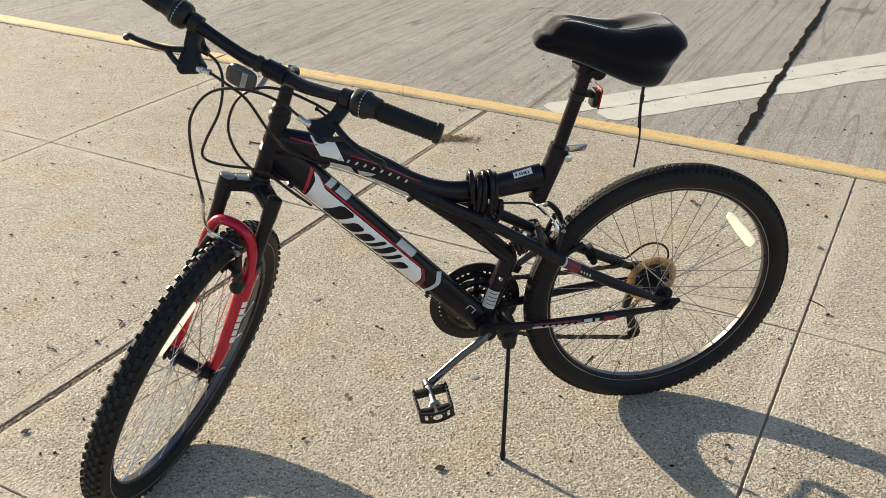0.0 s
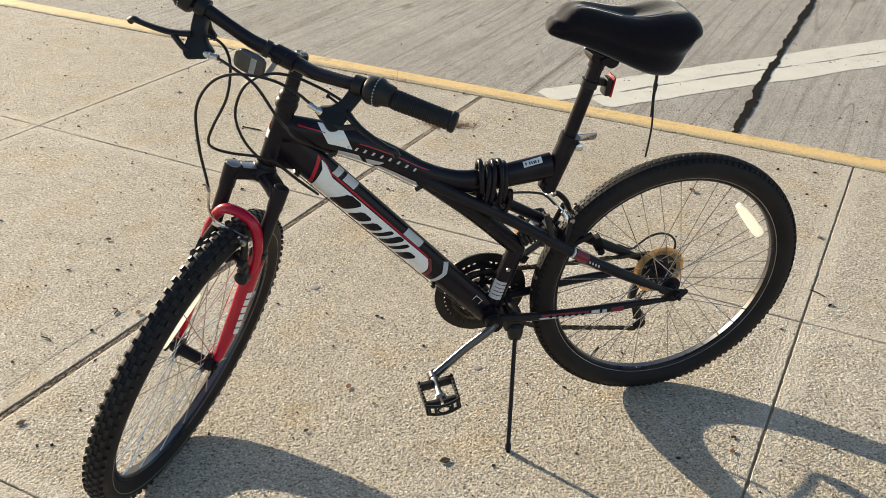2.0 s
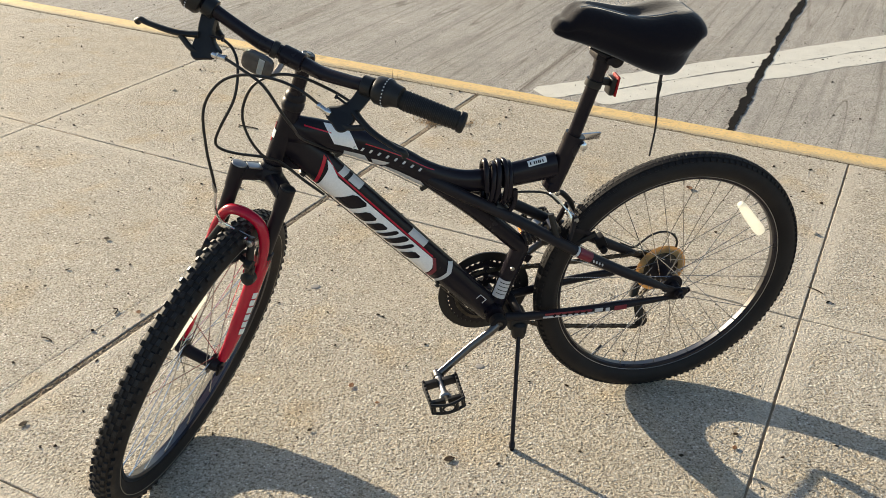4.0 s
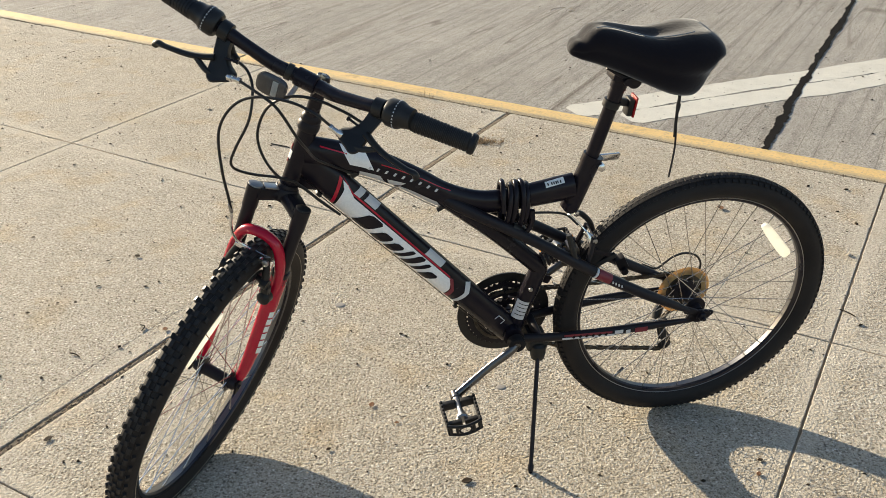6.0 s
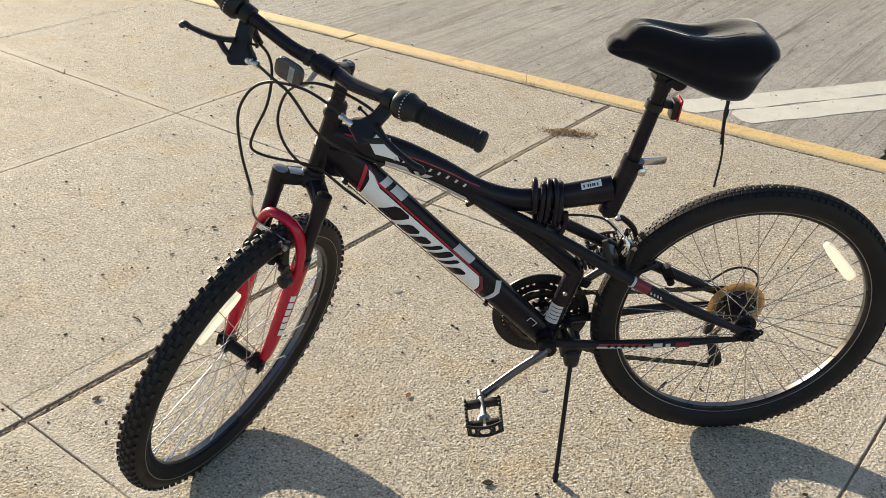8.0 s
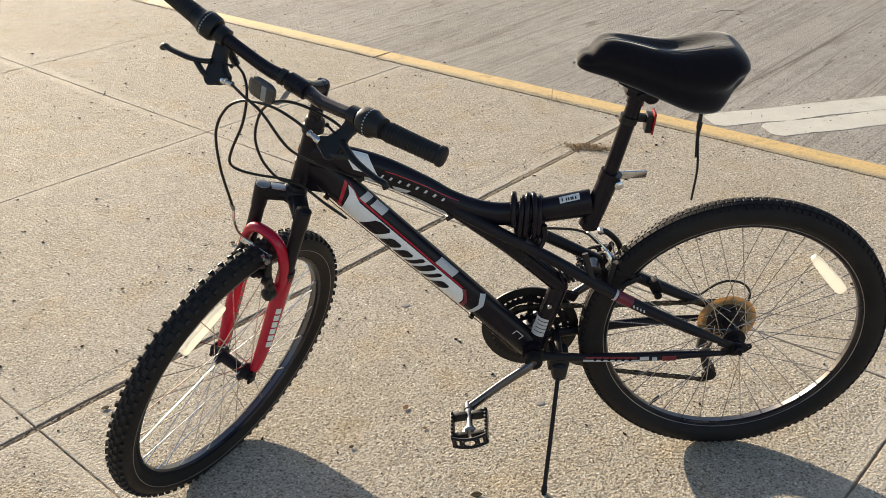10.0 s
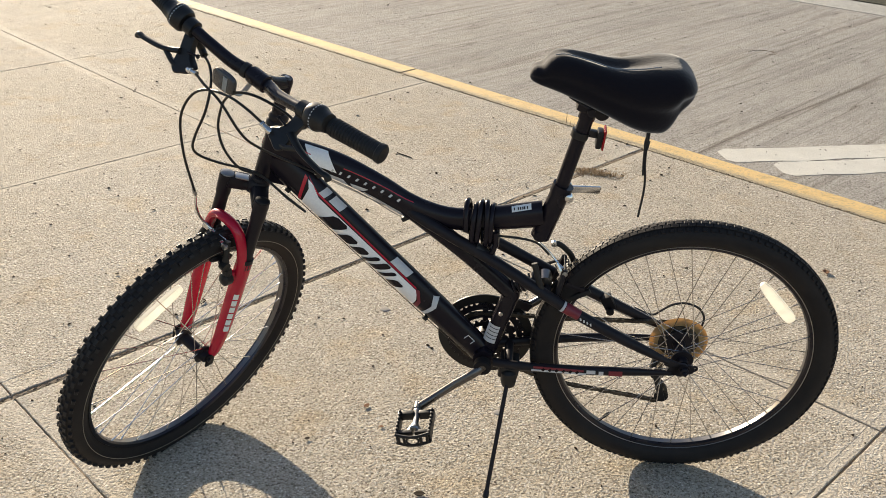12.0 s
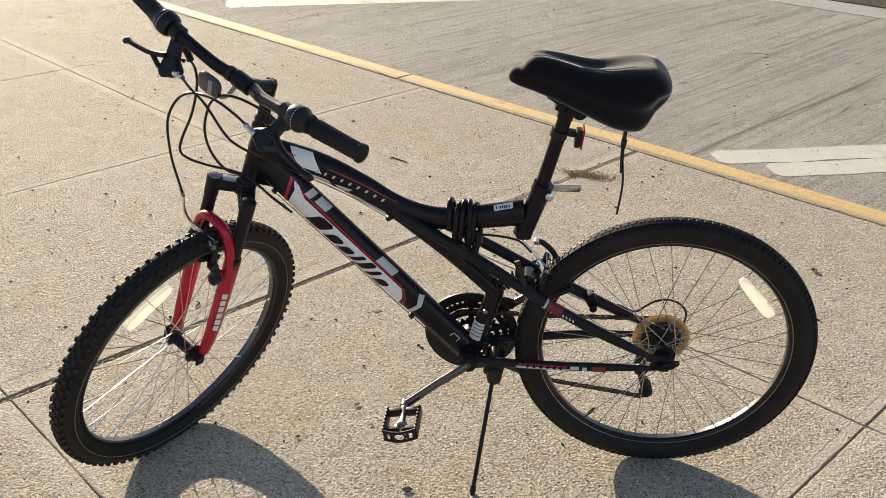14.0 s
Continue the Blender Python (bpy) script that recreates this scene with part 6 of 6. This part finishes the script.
DARK, SCRAP = "small dark dead leaf lying on the pavement", "tiny brown leaf scrap lying on the pavement"
leaf(0.017, 1.762, 0.026, 20, LITTER, DARK)
leaf(-0.228, 2.024, 0.020, 80, LEAF, "small reddish brown leaf lying on the pavement", 0.35)
leaf(-0.159, 1.958, 0.012, 10, LEAF, SCRAP, 0.3)
leaf(-1.075, 2.756, 0.022, 150, LITTER, DARK, 0.4)
leaf(-1.157, 2.720, 0.013, 60, LITTER, SCRAP, 0.3)
leaf(-0.308, 1.850, 0.014, 40, LITTER, SCRAP, 0.4)
leaf(0.887, 3.246, 0.032, 100, LEAF, "curled tan leaf standing on the pavement", 0.8)
leaf(0.674, 1.823, 0.016, 70, LEAF, "small reddish brown leaf lying on the pavement", 0.3)
leaf(0.689, 1.872, 0.014, 20, LITTER, DARK, 0.3)
leaf(-0.849, 2.335, 0.020, 110, LEAF, SCRAP, 0.35)
leaf(-0.973, 1.849, 0.022, 50, LITTER, DARK, 0.2)
leaf(-1.271, 2.394, 0.014, 0, LITTER, DARK, 0.4)
leaf(-1.158, 2.461, 0.013, 130, LITTER, DARK, 0.4)

bm = bmesh.new()
lathe(bm, [(0.003, 0.0), (0.009, 0.001), (0.0085, 0.004), (0.003, 0.006)], pose(-1.234, 4.175, 0.0005) @ Matrix.Diagonal((1.0, 0.8, 1, 1)), 14)
tagged(link("pebble", bm, STONE), "small brownish pebble on the pavement", "stone")
bm = bmesh.new()
lathe(bm, [(0.003, 0.0), (0.008, 0.0015), (0.008, 0.005), (0.003, 0.008)], pose(1.231, 2.907, 0.0005), 14)
tagged(link("pebble", bm, STONE), "small tan pebble beside a pavement joint", "stone")
for x0, y0, x1, y1, side in ((1.090, 2.560, 1.122, 2.522, 0.002), (-1.068, 2.202, -1.034, 2.184, 0.003), (-0.926, 2.352, -0.912, 2.322, 0.008)):
    bm = bmesh.new()
    tube(bm, curve([(x0, y0, 0.0025), ((x0 + x1) / 2 + side, (y0 + y1) / 2 + side, 0.003), (x1, y1, 0.0025)], 5), 0.0018, 6)
    tagged(link("twig", bm, LITTER), "short dark twig lying on the pavement", "twig")
bm = bmesh.new()
tube(bm, curve([(-0.86, 3.768, 0.0025), (-0.835, 3.756, 0.0025), (-0.80, 3.742, 0.0025), (-0.775, 3.730, 0.0025)], 4), 0.0024, 6)
tagged(link("twig", bm, LITTER), "short dark twig lying on the pavement", "twig")

# trodden gum spots
for x, y, r in ((-0.379, 2.498, 0.015), (0.094, 2.120, 0.013)):
    bm = bmesh.new()
    lathe(bm, [(r * 0.5, -0.0004), (r, 0.0), (r * 0.9, 0.0007), (r * 0.5, 0.0011)], pose(x, y, 0.0003) @ Matrix.Diagonal((1, 0.85, 1, 1)), 18)
    tagged(link("gum_spot", bm, GUM), "flat grey trodden gum spot on the pavement", "gum")

# dry weed in the wide joint by the kerb
bm = bmesh.new()
rng = random.Random(5)
for _ in range(900):
    c = Vector((rng.gauss(0.0, 0.046), rng.gauss(0.0, 0.022), 0.0))
    x = Vector((-0.005, 3.855, 0.0)) + U * c.x * 1.0 + V * c.x * 0.35 + V * c.y
    d = Vector((rng.uniform(-1, 1), rng.uniform(-1, 1), rng.uniform(0.02, 0.5))).normalized()
    ln, w = rng.uniform(0.005, 0.024), rng.uniform(0.0008, 0.0024)
    n = d.cross(Vector((0, 0, 1))).normalized() * w
    bend = Vector((0, 0, -0.3 * ln))
    vs = [bm.verts.new(q) for q in (x - n, x + n, x + d * ln * 0.6 + n * 0.7, x + d * ln * 0.6 - n * 0.7, x + d * ln + bend * 0.3)]
    bm.faces.new(vs[:4])
    bm.faces.new((vs[3], vs[2], vs[4]))
tagged(link("dry_weed", bm, WEED, smooth=False), "tuft of dry brown weed growing in a pavement joint", "weed", kind="stuff")

# a few dry stalks at the back of the kerb
bm = bmesh.new()
rng = random.Random(9)
foot = LAID @ Vector((-2.17, KERB_IN - 0.010, 0.0))
for k in range(9):
    p = foot + U * rng.gauss(0, 0.03)
    tall = 0.075 if k == 0 else rng.uniform(0.012, 0.035)
    lean = Vector((rng.uniform(-0.3, 0.3), rng.uniform(-0.3, 0.3), 1)) * tall if k else Vector((0.003, 0, tall))
    tube(bm, [p, p + lean * 0.5, p + lean + U * 0.003], [0.0012, 0.001, 0.0005], 5)
tagged(link("dry_stalk", bm, WEED), "few thin dry stalks beside the yellow kerb", "weed", kind="stuff")

# dirt and crumbs packed in the wide joint
bm = bmesh.new()
rng = random.Random(33)
for _ in range(1500):
    p = LAID @ Vector((-1.757 + rng.gauss(0.003, 0.0040), rng.uniform(0.2, 3.84), -0.0026))
    r = rng.uniform(0.0020, 0.0060)
    top = [bm.verts.new(p + Vector((r * rng.uniform(0.6, 1.1) * math.cos(a), r * rng.uniform(0.6, 1.1) * math.sin(a), 0))) for a in (0.2, 1.5, 2.8, 4.0, 5.3)]
    tip = bm.verts.new(p + Vector((0, 0, rng.uniform(0.001, 0.0038))))
    for k in range(5):
        bm.faces.new((top[k], top[(k + 1) % 5], tip))
tagged(link("joint_crumbs", bm, SOIL, smooth=False), "dark soil crumbs packed into the wide joint", "dirt", kind="stuff")


# soil and leaf crumbs along the back of the kerb
bm = bmesh.new()
rng = random.Random(44)
for _ in range(3200):
    along_s = rng.uniform(-7, 3)
    patch = 0.5 + 0.5 * math.sin(along_s * 2.3) * math.sin(along_s * 0.9 + 1)
    if rng.random() > 0.25 + 0.75 * patch:
        continue
    p = LAID @ Vector((along_s, KERB_IN - 0.004 + rng.gauss(0, 0.007), -0.001))
    r = rng.uniform(0.0015, 0.006)
    top = [bm.verts.new(p + Vector((r * rng.uniform(0.6, 1.1) * math.cos(a), r * rng.uniform(0.6, 1.1) * math.sin(a), 0))) for a in (0.2, 1.5, 2.8, 4.0, 5.3)]
    tip = bm.verts.new(p + Vector((0, 0, rng.uniform(0.001, 0.005))))
    for k in range(5):
        bm.faces.new((top[k], top[(k + 1) % 5], tip))
tagged(link("kerb_soil", bm, SOIL, smooth=False), "dark soil and leaf crumbs along the kerb", "dirt", kind="stuff")
